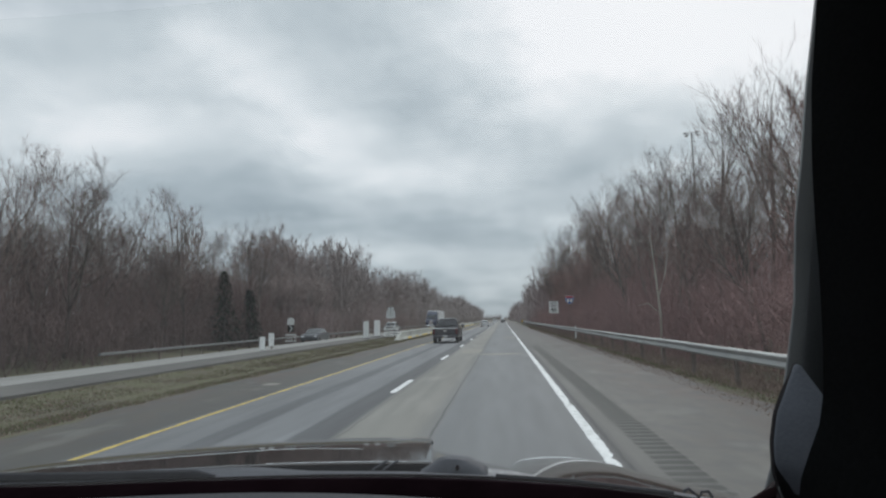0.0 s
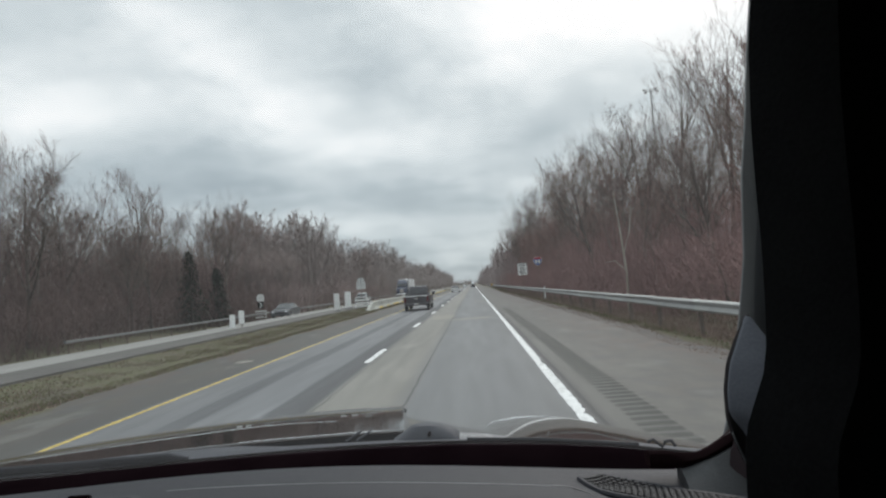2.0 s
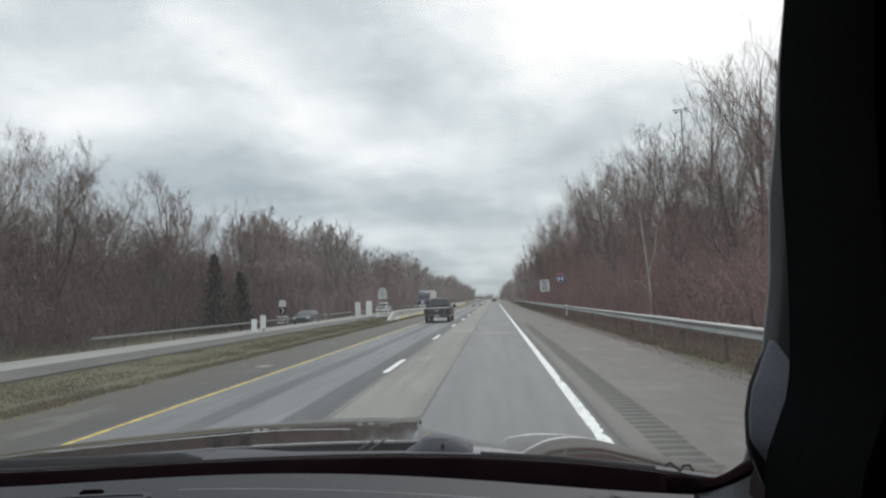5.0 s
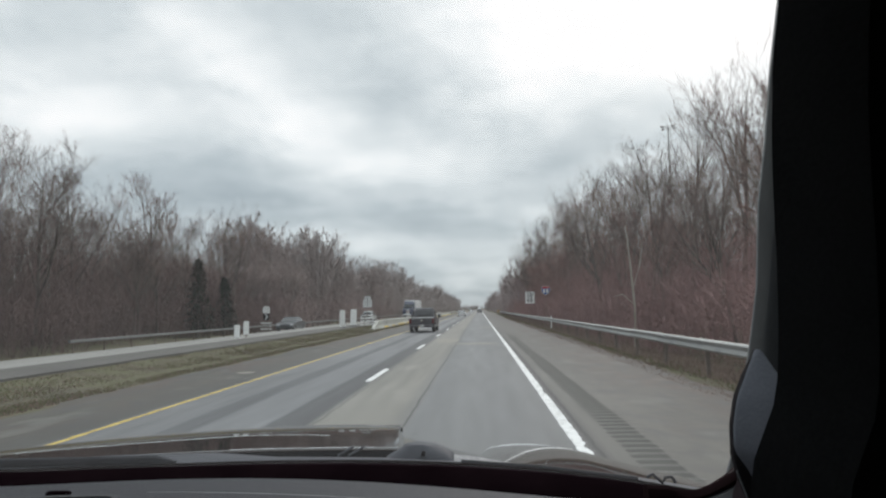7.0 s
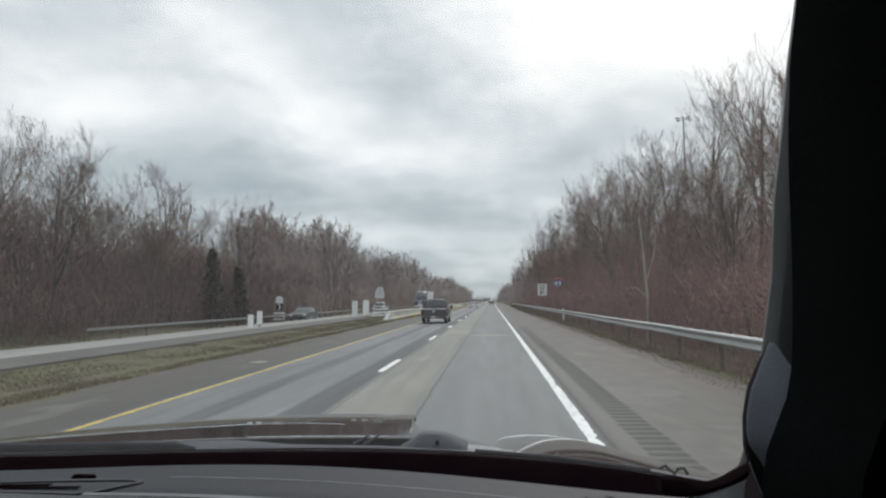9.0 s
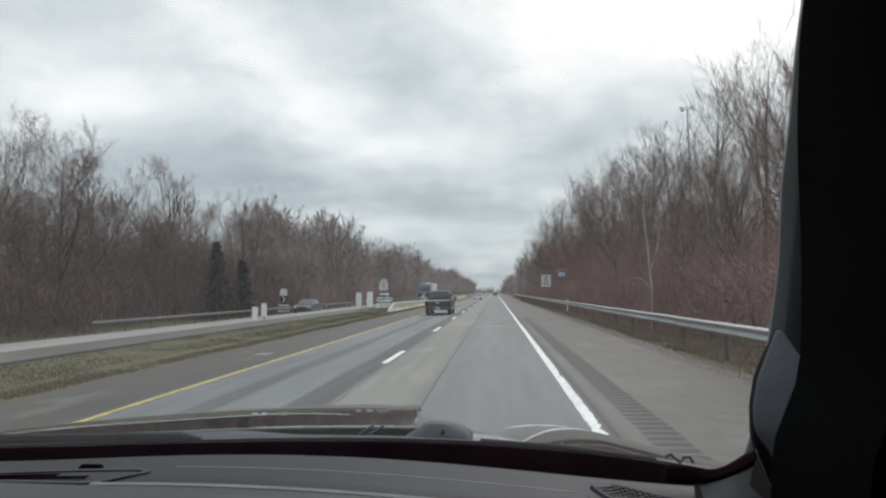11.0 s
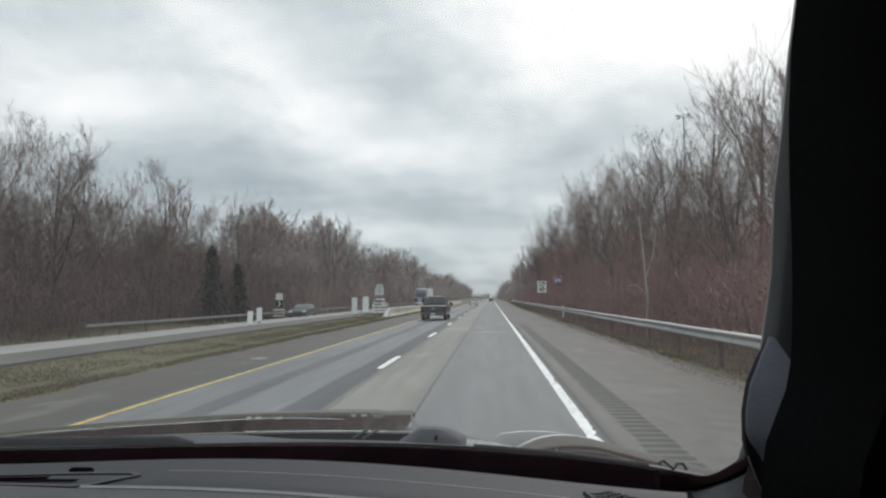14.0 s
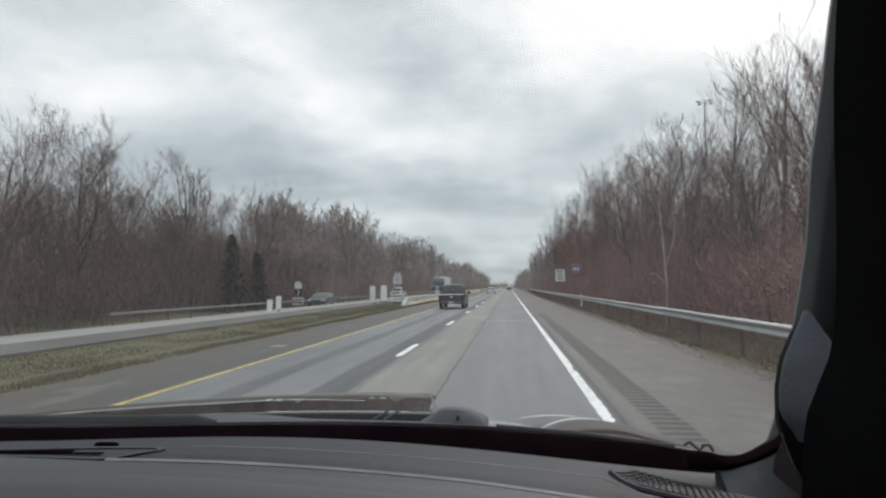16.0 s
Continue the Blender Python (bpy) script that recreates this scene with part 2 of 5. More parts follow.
BARK = material("grey_brown_bark", ((0.076, 0.062, 0.055), (0.138, 0.118, 0.103), (0.193, 0.166, 0.145)), 2.5, 0.95, stretch=(1, 1, 0.25), fine=30, bump=0.5, rand=0.25)
TWIG = material("fine_bare_twigs", ((0.176, 0.125, 0.112), (0.257, 0.191, 0.172)), 0.7, 0.95, bump=0, rand=0.25)
TWIG_RED = material("reddish_bare_twigs", ((0.175, 0.106, 0.094), (0.281, 0.175, 0.155)), 0.7, 0.95, bump=0, rand=0.25)
PALE_BARK = material("pale_barkless_wood", ((0.28, 0.25, 0.21), (0.42, 0.39, 0.34)), 3, 0.85, stretch=(1, 1, 0.3))
# mid-distance left woods: mist is painted in as lighter brush, twigs and bark
MID_L = material("hazed_mid_brush", ((0.295, 0.224, 0.211), (0.410, 0.322, 0.306)), 0.15, 0.95, bump=0)
TWIG_MID = material("hazed_mid_twigs", ((0.279, 0.224, 0.208), (0.398, 0.323, 0.303)), 0.7, 0.95, bump=0, rand=0.25)
BARK_MID = material("hazed_mid_bark", ((0.132, 0.112, 0.101), (0.224, 0.193, 0.175)), 2.5, 0.95, stretch=(1, 1, 0.25), bump=0.3, rand=0.25)
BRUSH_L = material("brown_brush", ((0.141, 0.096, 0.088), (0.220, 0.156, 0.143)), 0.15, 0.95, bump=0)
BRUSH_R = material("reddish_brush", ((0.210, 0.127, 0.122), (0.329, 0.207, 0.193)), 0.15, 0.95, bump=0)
# far woods: distance haze is put into these paler, greyer colours
FAR_L = material("hazed_brown_far_twigs", ((0.256, 0.220, 0.208), (0.351, 0.303, 0.292)), 0.05, 0.95, bump=0)
FAR_R = material("hazed_red_far_twigs", ((0.242, 0.200, 0.195), (0.336, 0.278, 0.273)), 0.05, 0.95, bump=0)
NEEDLE = material("dark_conifer_needles", ((0.034, 0.042, 0.030), (0.058, 0.066, 0.048)), 2, 0.9, bump=0)
STEEL = material("galvanised_steel", ((0.27, 0.275, 0.27), (0.36, 0.362, 0.355), (0.30, 0.292, 0.28)), 2.2, 0.62, 0.35, fine=20, bump=0.05, rand=0.08)
DULL_STEEL = material("dull_weathered_steel", ((0.16, 0.165, 0.165), (0.24, 0.24, 0.235)), 2.2, 0.6, 0.3, fine=20, bump=0.05)
POST = material("weathered_steel_post", ((0.135, 0.101, 0.081), (0.230, 0.189, 0.162)), 6, 0.75, 0.2, rand=0.2)
BARRIER = material("cast_concrete", ((0.33, 0.335, 0.30), (0.44, 0.44, 0.40), (0.38, 0.38, 0.345)), 1.1, 0.9, stretch=(1, 1, 0.5), rand=0.12)
YELLOW_BASE = material("yellow_painted_base", ((0.42, 0.29, 0.06), (0.62, 0.44, 0.09)), 3, 0.8, rand=0.2)
SIGN_WHITE = material("white_sign_sheet", ((0.72, 0.72, 0.71), (0.80, 0.80, 0.79)), 2, 0.5, bump=0)
SIGN_BLACK = material("black_sign_ink", ((0.012, 0.012, 0.012), (0.02, 0.02, 0.02)), 2, 0.6, bump=0)
SIGN_BLUE = material("blue_sign_sheet", ((0.02, 0.07, 0.26), (0.03, 0.09, 0.32)), 2, 0.5, bump=0)
SIGN_RED = material("red_sign_sheet", ((0.45, 0.03, 0.03), (0.5, 0.04, 0.04)), 2, 0.5, bump=0)
SIGN_YELLOW = material("yellow_sign_sheet", ((0.72, 0.40, 0.02), (0.80, 0.46, 0.03)), 2, 0.5, bump=0)
ALU = material("bare_aluminium_back", ((0.50, 0.51, 0.51), (0.60, 0.61, 0.61)), 2, 0.55, 0.3, bump=0)
PAINT_DARK = material("dark_grey_car_paint", ((0.023, 0.020, 0.026), (0.032, 0.028, 0.035)), 3, 0.3, bump=0, spec=0.5)
PAINT_SILVER = material("grey_car_paint", ((0.05, 0.055, 0.06), (0.07, 0.075, 0.08)), 3, 0.3, 0.2, bump=0, spec=0.5)
PAINT_PALE = material("silver_car_paint", ((0.30, 0.30, 0.29), (0.36, 0.36, 0.35)), 3, 0.3, 0.3, bump=0, spec=0.5)
PAINT_WHITE = material("white_car_paint", ((0.68, 0.68, 0.68), (0.76, 0.76, 0.76)), 3, 0.35, bump=0, spec=0.5)
PAINT_NAVY = material("navy_truck_paint", ((0.012, 0.018, 0.045), (0.02, 0.028, 0.06)), 3, 0.3, bump=0, spec=0.5)
GLASS_DARK = material("tinted_window", ((0.012, 0.014, 0.016), (0.02, 0.022, 0.025)), 3, 0.08, bump=0, spec=0.5)
# tinted glass again, with its reflection painted in as lighter grey
GLASS_REAR = material("sheen_grey_rear_window", ((0.040, 0.041, 0.045), (0.058, 0.059, 0.063)), 3, 0.12, bump=0, spec=0.5)
CHROME = material("chrome", ((0.60, 0.60, 0.60), (0.68, 0.68, 0.68)), 3, 0.15, 1.0, bump=0)
RUBBER = material("tyre_rubber", ((0.012, 0.012, 0.012), (0.025, 0.025, 0.025)), 8, 0.85)
RED_LENS = material("red_tail_lens", ((0.07, 0.010, 0.010), (0.09, 0.014, 0.014)), 4, 0.25, bump=0, spec=0.5)
CLEAR_LENS = material("clear_headlamp_lens", ((0.6, 0.6, 0.6), (0.7, 0.7, 0.7)), 4, 0.1, bump=0, spec=0.6)
HOOD_PAINT = material("dark_maroon_hood_paint", ((0.014, 0.0095, 0.0085), (0.022, 0.015, 0.0135)), 4, 0.035, bump=0.006, spec=0.27, fine=60)
COWL = material("black_cowl_plastic", ((0.0096, 0.0096, 0.0112), (0.0176, 0.0176, 0.0192)), 12, 0.6, fine=300, bump=0.1, spec=0.1)
WIPER = material("grey_wiper_cover", ((0.045, 0.047, 0.056), (0.062, 0.064, 0.074)), 10, 0.6, fine=300, bump=0.1, spec=0.12)
FRIT = material("black_glass_band", ((0.0048, 0.0026, 0.0034), (0.0075, 0.0042, 0.0052)), 10, 0.9, bump=0, spec=0.0)
STRIP = material("dark_grey_glass_strip", ((0.0125, 0.0085, 0.0100), (0.0175, 0.0120, 0.0140)), 10, 0.7, bump=0, spec=0.0)
CORNER = material("dark_maroon_corner_trim", ((0.0150, 0.0085, 0.0092), (0.0215, 0.0125, 0.0135)), 10, 0.9, bump=0, spec=0.0)
FOOT = material("dark_maroon_grey_trim", ((0.040, 0.029, 0.032), (0.056, 0.042, 0.046)), 6, 0.75, bump=0.1, fine=300, spec=0.1)
COWL_PALE = material("pale_plastic", ((0.10, 0.103, 0.11), (0.20, 0.203, 0.21)), 60, 0.5, fine=200, bump=0.1, spec=0.3)
BLADE = material("dark_wiper_plastic", ((0.018, 0.018, 0.022), (0.030, 0.030, 0.036)), 12, 0.6, fine=300, bump=0.1, spec=0.12)
SEAM_GREY = material("grey_dash_seam", ((0.042, 0.043, 0.046), (0.058, 0.059, 0.062)), 20, 0.6, bump=0, spec=0.2)
SEAM_PALE = material("pale_grey_welt", ((0.16, 0.165, 0.17), (0.22, 0.225, 0.23)), 20, 0.6, bump=0, spec=0.2)
HANDLE_DARK = material("dark_brown_handle_shell", ((0.030, 0.027, 0.028), (0.046, 0.041, 0.043)), 6, 0.8, fine=300, bump=0.1, spec=0.08)
DASH = material("grained_grey_dash_vinyl", ((0.0186, 0.0192, 0.0250), (0.0250, 0.0258, 0.0330)), 3, 0.65, fine=420, bump=0.25)
DASH_DARK = material("dark_grey_dash_vinyl", ((0.0190, 0.0195, 0.0220), (0.0262, 0.0262, 0.0294)), 3, 0.6, fine=420, bump=0.25)
GRILLE = material("black_perforated_grille", ((0.010, 0.010, 0.012), (0.02, 0.02, 0.022)), 20, 0.6, fine=300)
TRIM = material("charcoal_cabin_trim", ((0.012, 0.012, 0.014), (0.020, 0.020, 0.023)), 5, 0.8, fine=350, bump=0.1, spec=0.15)
PILLAR = material("slate_pillar_trim", ((0.100, 0.106, 0.110), (0.130, 0.136, 0.142)), 5, 0.75, fine=350, bump=0.1, spec=0.2)
BLACK_CLOTH = material("black_cloth", ((0.009, 0.0092, 0.0098), (0.017, 0.0172, 0.018)), 5, 0.95, fine=300, bump=0.1, spec=0.05)
DASH_PAD = material("pale_grey_dash_pad", ((0.042, 0.0435, 0.0465), (0.066, 0.0675, 0.0710)), 5, 0.55, fine=420, bump=0.2, stretch=(0.6, 2.5, 1))
HANDLE = material("slate_grey_grab_handle", ((0.125, 0.133, 0.153), (0.165, 0.174, 0.197)), 5, 0.9, fine=300, bump=0.1, spec=0.08)


def windshield_glass():
    """Thin clear glass: light goes straight through, and a little is mirrored."""
    m = bpy.data.materials.new("windshield_glass")
    m.use_nodes = True
    nt = m.node_tree
    nt.nodes.clear()
    N, L = nt.nodes.new, nt.links.new
    t, g, mix, out = N("ShaderNodeBsdfTransparent"), N("ShaderNodeBsdfGlossy"), N("ShaderNodeMixShader"), N("ShaderNodeOutputMaterial")
    t.inputs[0].default_value = (0.97, 0.985, 0.98, 1)
    g.inputs["Roughness"].default_value = 0.02
    mix.inputs[0].default_value = 0.035
    L(t.outputs[0], mix.inputs[1])
    L(g.outputs[0], mix.inputs[2])
    # a film of dust on the glass scatters a little daylight
    dust, veil = N("ShaderNodeBsdfTranslucent"), N("ShaderNodeMixShader")
    nz, mr = N("ShaderNodeTexNoise"), N("ShaderNodeMapRange")
    nz.inputs["Scale"].default_value, nz.inputs["Detail"].default_value = 5.0, 6.0
    mr.inputs[3].default_value, mr.inputs[4].default_value = 0.014, 0.044
    tc = N("ShaderNodeTexCoord")
    L(tc.outputs["Object"], nz.inputs["Vector"])
    L(nz.outputs[0], mr.inputs[0])
    L(mr.outputs[0], veil.inputs[0])
    dust.inputs[0].default_value = (0.8, 0.8, 0.8, 1)
    L(mix.outputs[0], veil.inputs[1])
    L(dust.outputs[0], veil.inputs[2])
    L(veil.outputs[0], out.inputs[0])
    return m


GLASS = windshield_glass()


# ---- mesh helpers ----
class Build:
    """Collects vertices and faces of one mesh."""

    def __init__(self):
        self.v, self.f = [], []

    def add(self, verts, faces):
        k = len(self.v)
        self.v += [tuple(p) for p in verts]
        self.f += [tuple(i + k for i in q) for q in faces]
        return self

    def box(self, c, s, rz=0.0, rx=0.0, bevel=0.0):
        m = pose(*c, rx, 0, rz)
        hx, hy, hz = s[0] / 2, s[1] / 2, s[2] / 2
        b = min(bevel, hx * 0.9, hy * 0.9, hz * 0.9)
        if b <= 0:
            p = [(x, y, z) for z in (-hz, hz) for x, y in ((-hx, -hy), (hx, -hy), (hx, hy), (-hx, hy))]
            f = [(3, 2, 1, 0), (4, 5, 6, 7), (0, 1, 5, 4), (1, 2, 6, 5), (2, 3, 7, 6), (3, 0, 4, 7)]
        else:
            ring = [(-hx + b, -hy), (hx - b, -hy), (hx, -hy + b), (hx, hy - b), (hx - b, hy), (-hx + b, hy), (-hx, hy - b), (-hx, -hy + b)]
            k = lambda q: ((q[0]) * (hx - b) / hx, q[1] * (hy - b) / hy)
            p = [(*k(q), -hz) for q in ring] + [(*q, -hz + b) for q in ring] + [(*q, hz - b) for q in ring] + [(*k(q), hz) for q in ring]
            f = [tuple(range(7, -1, -1)), tuple(range(24, 32))]
            for r in range(3):
                for i in range(8):
                    j = (i + 1) % 8
                    f.append((r * 8 + i, r * 8 + j, r * 8 + 8 + j, r * 8 + 8 + i))
        return self.add([m @ Vector(q) for q in p], f)

    def tube(self, points, radii, n=8, cap=True):
        """A round, tapering tube through the points."""
        pts = [Vector(p) for p in points]
        rings = []
        up = Vector((0.01, 0.02, 1))
        for i, p in enumerate(pts):
            d = (pts[min(i + 1, len(pts) - 1)] - pts[max(i - 1, 0)]).normalized()
            a = d.cross(up if abs(d.dot(up.normalized())) < 0.95 else Vector((1, 0, 0))).normalized()
            b = d.cross(a)
            r = radii[i] if isinstance(radii, (list, tuple)) else radii
            ra, rb = r if isinstance(r, tuple) else (r, r)
            rings.append([p + a * (ra * math.cos(6.28318 * k / n)) + b * (rb * math.sin(6.28318 * k / n)) for k in range(n)])
        f = []
        for i in range(len(pts) - 1):
            f += [(i * n + k, i * n + (k + 1) % n, (i + 1) * n + (k + 1) % n, (i + 1) * n + k) for k in range(n)]
        if cap:
            f += [tuple(range(n - 1, -1, -1)), tuple(range((len(pts) - 1) * n, len(pts) * n))]
        return self.add([q for r in rings for q in r], f)

    def loft(self, sections, closed=True, caps=True):
        """Skins a row of sections with the same number of points each."""
        n = len(sections[0])
        f = []
        for i in range(len(sections) - 1):
            for k in range(n if closed else n - 1):
                j = (k + 1) % n
                f.append((i * n + k, i * n + j, (i + 1) * n + j, (i + 1) * n + k))
        if closed and caps:
            f += [tuple(range(n - 1, -1, -1)), tuple(range((len(sections) - 1) * n, len(sections) * n))]
        return self.add([p for s in sections for p in s], f)

    def surface(self, fn, us, vs):
        """A grid of fn(u, v) -> point."""
        n = len(vs)
        f = [(i * n + j, i * n + j + 1, (i + 1) * n + j + 1, (i + 1) * n + j) for i in range(len(us) - 1) for j in range(n - 1)]
        return self.add([fn(u, v) for u in us for v in vs], f)

    def mesh(self, name, mat, smooth=False):
        me = bpy.data.meshes.new(name)
        me.from_pydata(self.v, [], self.f)
        bm = bmesh.new()
        bm.from_mesh(me)
        bmesh.ops.recalc_face_normals(bm, faces=bm.faces)
        bm.to_mesh(me)
        bm.free()
        me.materials.append(mat)
        if smooth:
            me.polygons.foreach_set("use_smooth", [True] * len(me.polygons))
            me.set_sharp_from_angle(angle=radians(35))
        return me


def fast_mesh(name, verts, quads, mat):
    """A mesh from numpy arrays of corners and four-cornered faces."""
    me = bpy.data.meshes.new(name)
    me.vertices.add(len(verts))
    me.vertices.foreach_set("co", np.asarray(verts, np.float32).ravel())
    n = len(quads)
    me.loops.add(4 * n)
    me.loops.foreach_set("vertex_index", np.asarray(quads, np.int32).ravel())
    me.polygons.add(n)
    me.polygons.foreach_set("loop_start", np.arange(0, 4 * n, 4, dtype=np.int32))
    me.update(calc_edges=True)
    me.materials.append(mat)
    return me


def part(name, build, mat, parent, label="", smooth=False):
    me = build.mesh(name, mat, smooth) if isinstance(build, Build) else build
    ob = new(name, me)
    ob.parent = parent
    if label:
        tagged(ob, label)
    return ob


def thing(name, x, y, z, rz, label, category, group="", kind=""):
    ob = new(name)
    ob.empty_display_size = 0.2
    ob.matrix_world = pose(x, y, z, 0, 0, rz)
    return tagged(ob, label, category, group, kind)


def span(a, b, n):
    return [a + (b - a) * i / (n - 1) for i in range(n)]


# ---- the ground, the two roadways and their markings ----
EDGE, DASHES, YELLOW = 1.28, -2.82, -5.90     # lines of the near roadway
RAIL_X, BARRIER_X = 5.75, -10.4
OPP_IN, OPP_OUT = -12.9, -21.0                # the far roadway
START, FAR = -60.0, 900.0


def ground_z(x, y=0.0):
    """Cross-section of the land."""
    pts = ((-400, 6.0), (-120, 5.0), (-60, 3.6), (-40, 1.2), (-27, -0.6), (-24, -0.6), (-21.2, -0.32), (-12.7, 0.20), (-11.6, 0.0), (-10, -0.13), (-8.9, -0.07), (-8.5, -0.05),
           (5.0, -0.05), (5.5, -0.05), (6.6, -0.14), (8.5, -0.45), (11, -0.2), (16, 0.5), (30, 2.0), (60, 3.8), (120, 5.0), (400, 6.0))
    if x <= pts[0][0]:
        return pts[0][1]
    for (a, za), (b, zb) in zip(pts, pts[1:]):
        if x <= b:
            return za + (zb - za) * (x - a) / (b - a)
    return pts[-1][1]


def build_ground():
    xs = [-2600, -1200, -600, -400, -200, -120, -80, -60, -50, -40, -33, -27, -24, -21.2, -17, -12.7, -12.3, -11.9, -11.2, -10.4, -9.6, -9.2, -8.9, -8.5, -4, 0, 5.0, 5.35, 5.7, 6.1, 6.6,
          7.2, 7.9, 8.5, 9.5, 11, 13, 16, 20, 25, 30, 40, 60, 80, 120, 200, 400, 600, 1200, 2600]
    ys = [-2500, -900, -300, -120] + [-60 + 1.5 * i for i in range(130)] + [140 + 8 * i for i in range(60)] + [640, 760, 900, 1200, 1800, 2800]

    def at(x, y):
        rough = 0.0 if -8.6 < x < 5.1 or -21.3 < x < -12.6 else 0.10 * noise.noise((x * 0.5, y * 0.5, 0)) + 0.05 * noise.noise((x * 1.7, y * 1.7, 3))
        if -12.6 < x < -8.4:
            rough *= 0.35
        if abs(x) > 25:
            rough += 0.9 * noise.noise((x * 0.04, y * 0.03, 5))
        return (x, y, ground_z(x) + rough)
    tagged(new("ground", Build().surface(at, xs, ys).mesh("ground", SOIL, True)), "brown roadside soil with patchy grass and leaf litter", "ground", kind="structure")


build_ground()
def road_sections():
    """Both pavement edges crumble a little where the camera is near."""
    ys, y = [], START
    while y < FAR:
        ys.append(y)
        y += 0.4 if 0 < y < 70 else (2.0 if y < 200 else 40.0)
    out = []
    for y in ys + [FAR]:
        a = -8.55 + 0.45 * noise.noise((1.3, y * 0.21, 0)) + 0.22 * noise.noise((7.7, y * 1.1, 0))
        b = 5.25 + 0.25 * noise.noise((3.3, y * 0.25, 0)) + 0.16 * noise.noise((9.7, y * 1.3, 0))
        out.append([(a, y, -0.035), (-6.0, y, 0.0), (1.45, y, 0.0), (b, y, -0.035), (b + 0.05, y, -0.3), (a - 0.05, y, -0.3)])
    return out


road = tagged(new("road", Build().loft(road_sections()).mesh("road", ASPHALT)),
              "worn grey asphalt carriageway with sealed bands and wheel tracks", "road", kind="structure")
tagged(new("road", Build().loft([[(x, y, z) for x, z in ((OPP_OUT, -0.24), (-17, 0.08), (OPP_IN, 0.33), (OPP_IN, -0.3), (OPP_OUT, -0.4))] for y in (START, 60, 200, FAR)]).mesh("road", CONCRETE_ROAD)),
                  "pale concrete carriageway beyond the grass median", "road", kind="structure")

tagged(new("road_shoulder", Build().loft([[(x, y, z) for x, z in ((OPP_IN + 0.002, 0.325), (-12.1, 0.16), (-12.1, -0.3), (OPP_IN + 0.002, -0.3))] for y in (START, 60, 200, FAR)]).mesh("road_shoulder", SHOULDER)), "dark asphalt shoulder strip beside the far carriageway", "road", kind="structure")


def stripe(name, x, width, y0, y1, mat, ragged, label):
    """A painted line with worn, uneven edges, 4 mm thick."""
    rng = random.Random(int(abs(x) * 100))
    ys, y = [], y0
    while y < y1:
        ys.append(y)
        y += 0.12 if y < 30 else (0.6 if y < 90 else 15)
    sec = []
    for y in ys:
        a = x - width / 2 + ragged * (rng.random() - 0.5)
        b = x + width / 2 + ragged * (rng.random() - 0.5)
        wear = 0.5 * width * max(0.0, noise.noise((x, y * 0.9, 2)) + 0.7 * noise.noise((x, y * 4.0, 5)) - 0.25)
        sec.append([(a + 0.3 * wear, y, 0.004), (b - wear, y, 0.004)])
    part(name, Build().loft(sec, closed=False), mat, road, label)


stripe("edge_line", EDGE, 0.170, -60.0, 880, PAINT_W, 0.016, "worn white edge line")
stripe("median_line", YELLOW, 0.100, -60.0, 880, PAINT_Y, 0.03, "yellow median edge line")
dash_mesh = None
for i in range(70):
    rng = random.Random(i)
    if i < 6:
        b = Build()
        n = 25
        b.loft([[(-0.085 + 0.02 * (rng.random() - 0.5) + (0.05 if j in (0, n - 1) else 0), -1.75 + 3.5 * j / (n - 1), 0.0),
                 (0.085 + 0.02 * (rng.random() - 0.5) - (0.05 if j in (0, n - 1) else 0), -1.75 + 3.5 * j / (n - 1), 0.0)] for j in range(n)], closed=False)
        dash_mesh = b.mesh("lane_dash", PAINT_W)
    ob = part("lane_dash", dash_mesh, None, road)
    ob.location = (DASHES, 4.9 + 13.2 * i, 0.004)

# light repair patches and a sealed joint across the lanes
for x, y, w, l in ((-0.2, 33.5, 2.2, 1.0), (-1.8, 37.0, 1.2, 4.0), (0.6, 62, 1.4, 1.6), (-1.7, 84, 1.3, 1.2), (-6.9, 19, 0.5, 0.45)):
    rng = random.Random(int(y))
    pts = [(x + w / 2 * math.cos(a) * (0.8 + 0.35 * rng.random()) * min(1.4, 1 / max(abs(math.cos(a)), 0.72)), y + l / 2 * math.sin(a) * (0.8 + 0.3 * rng.random()) * 1.3, 0.003) for a in span(0, 5.98, 20)]
    part("repair_patch", Build().add(pts, [tuple(range(20))]), PATCH, road, "pale patched spot")


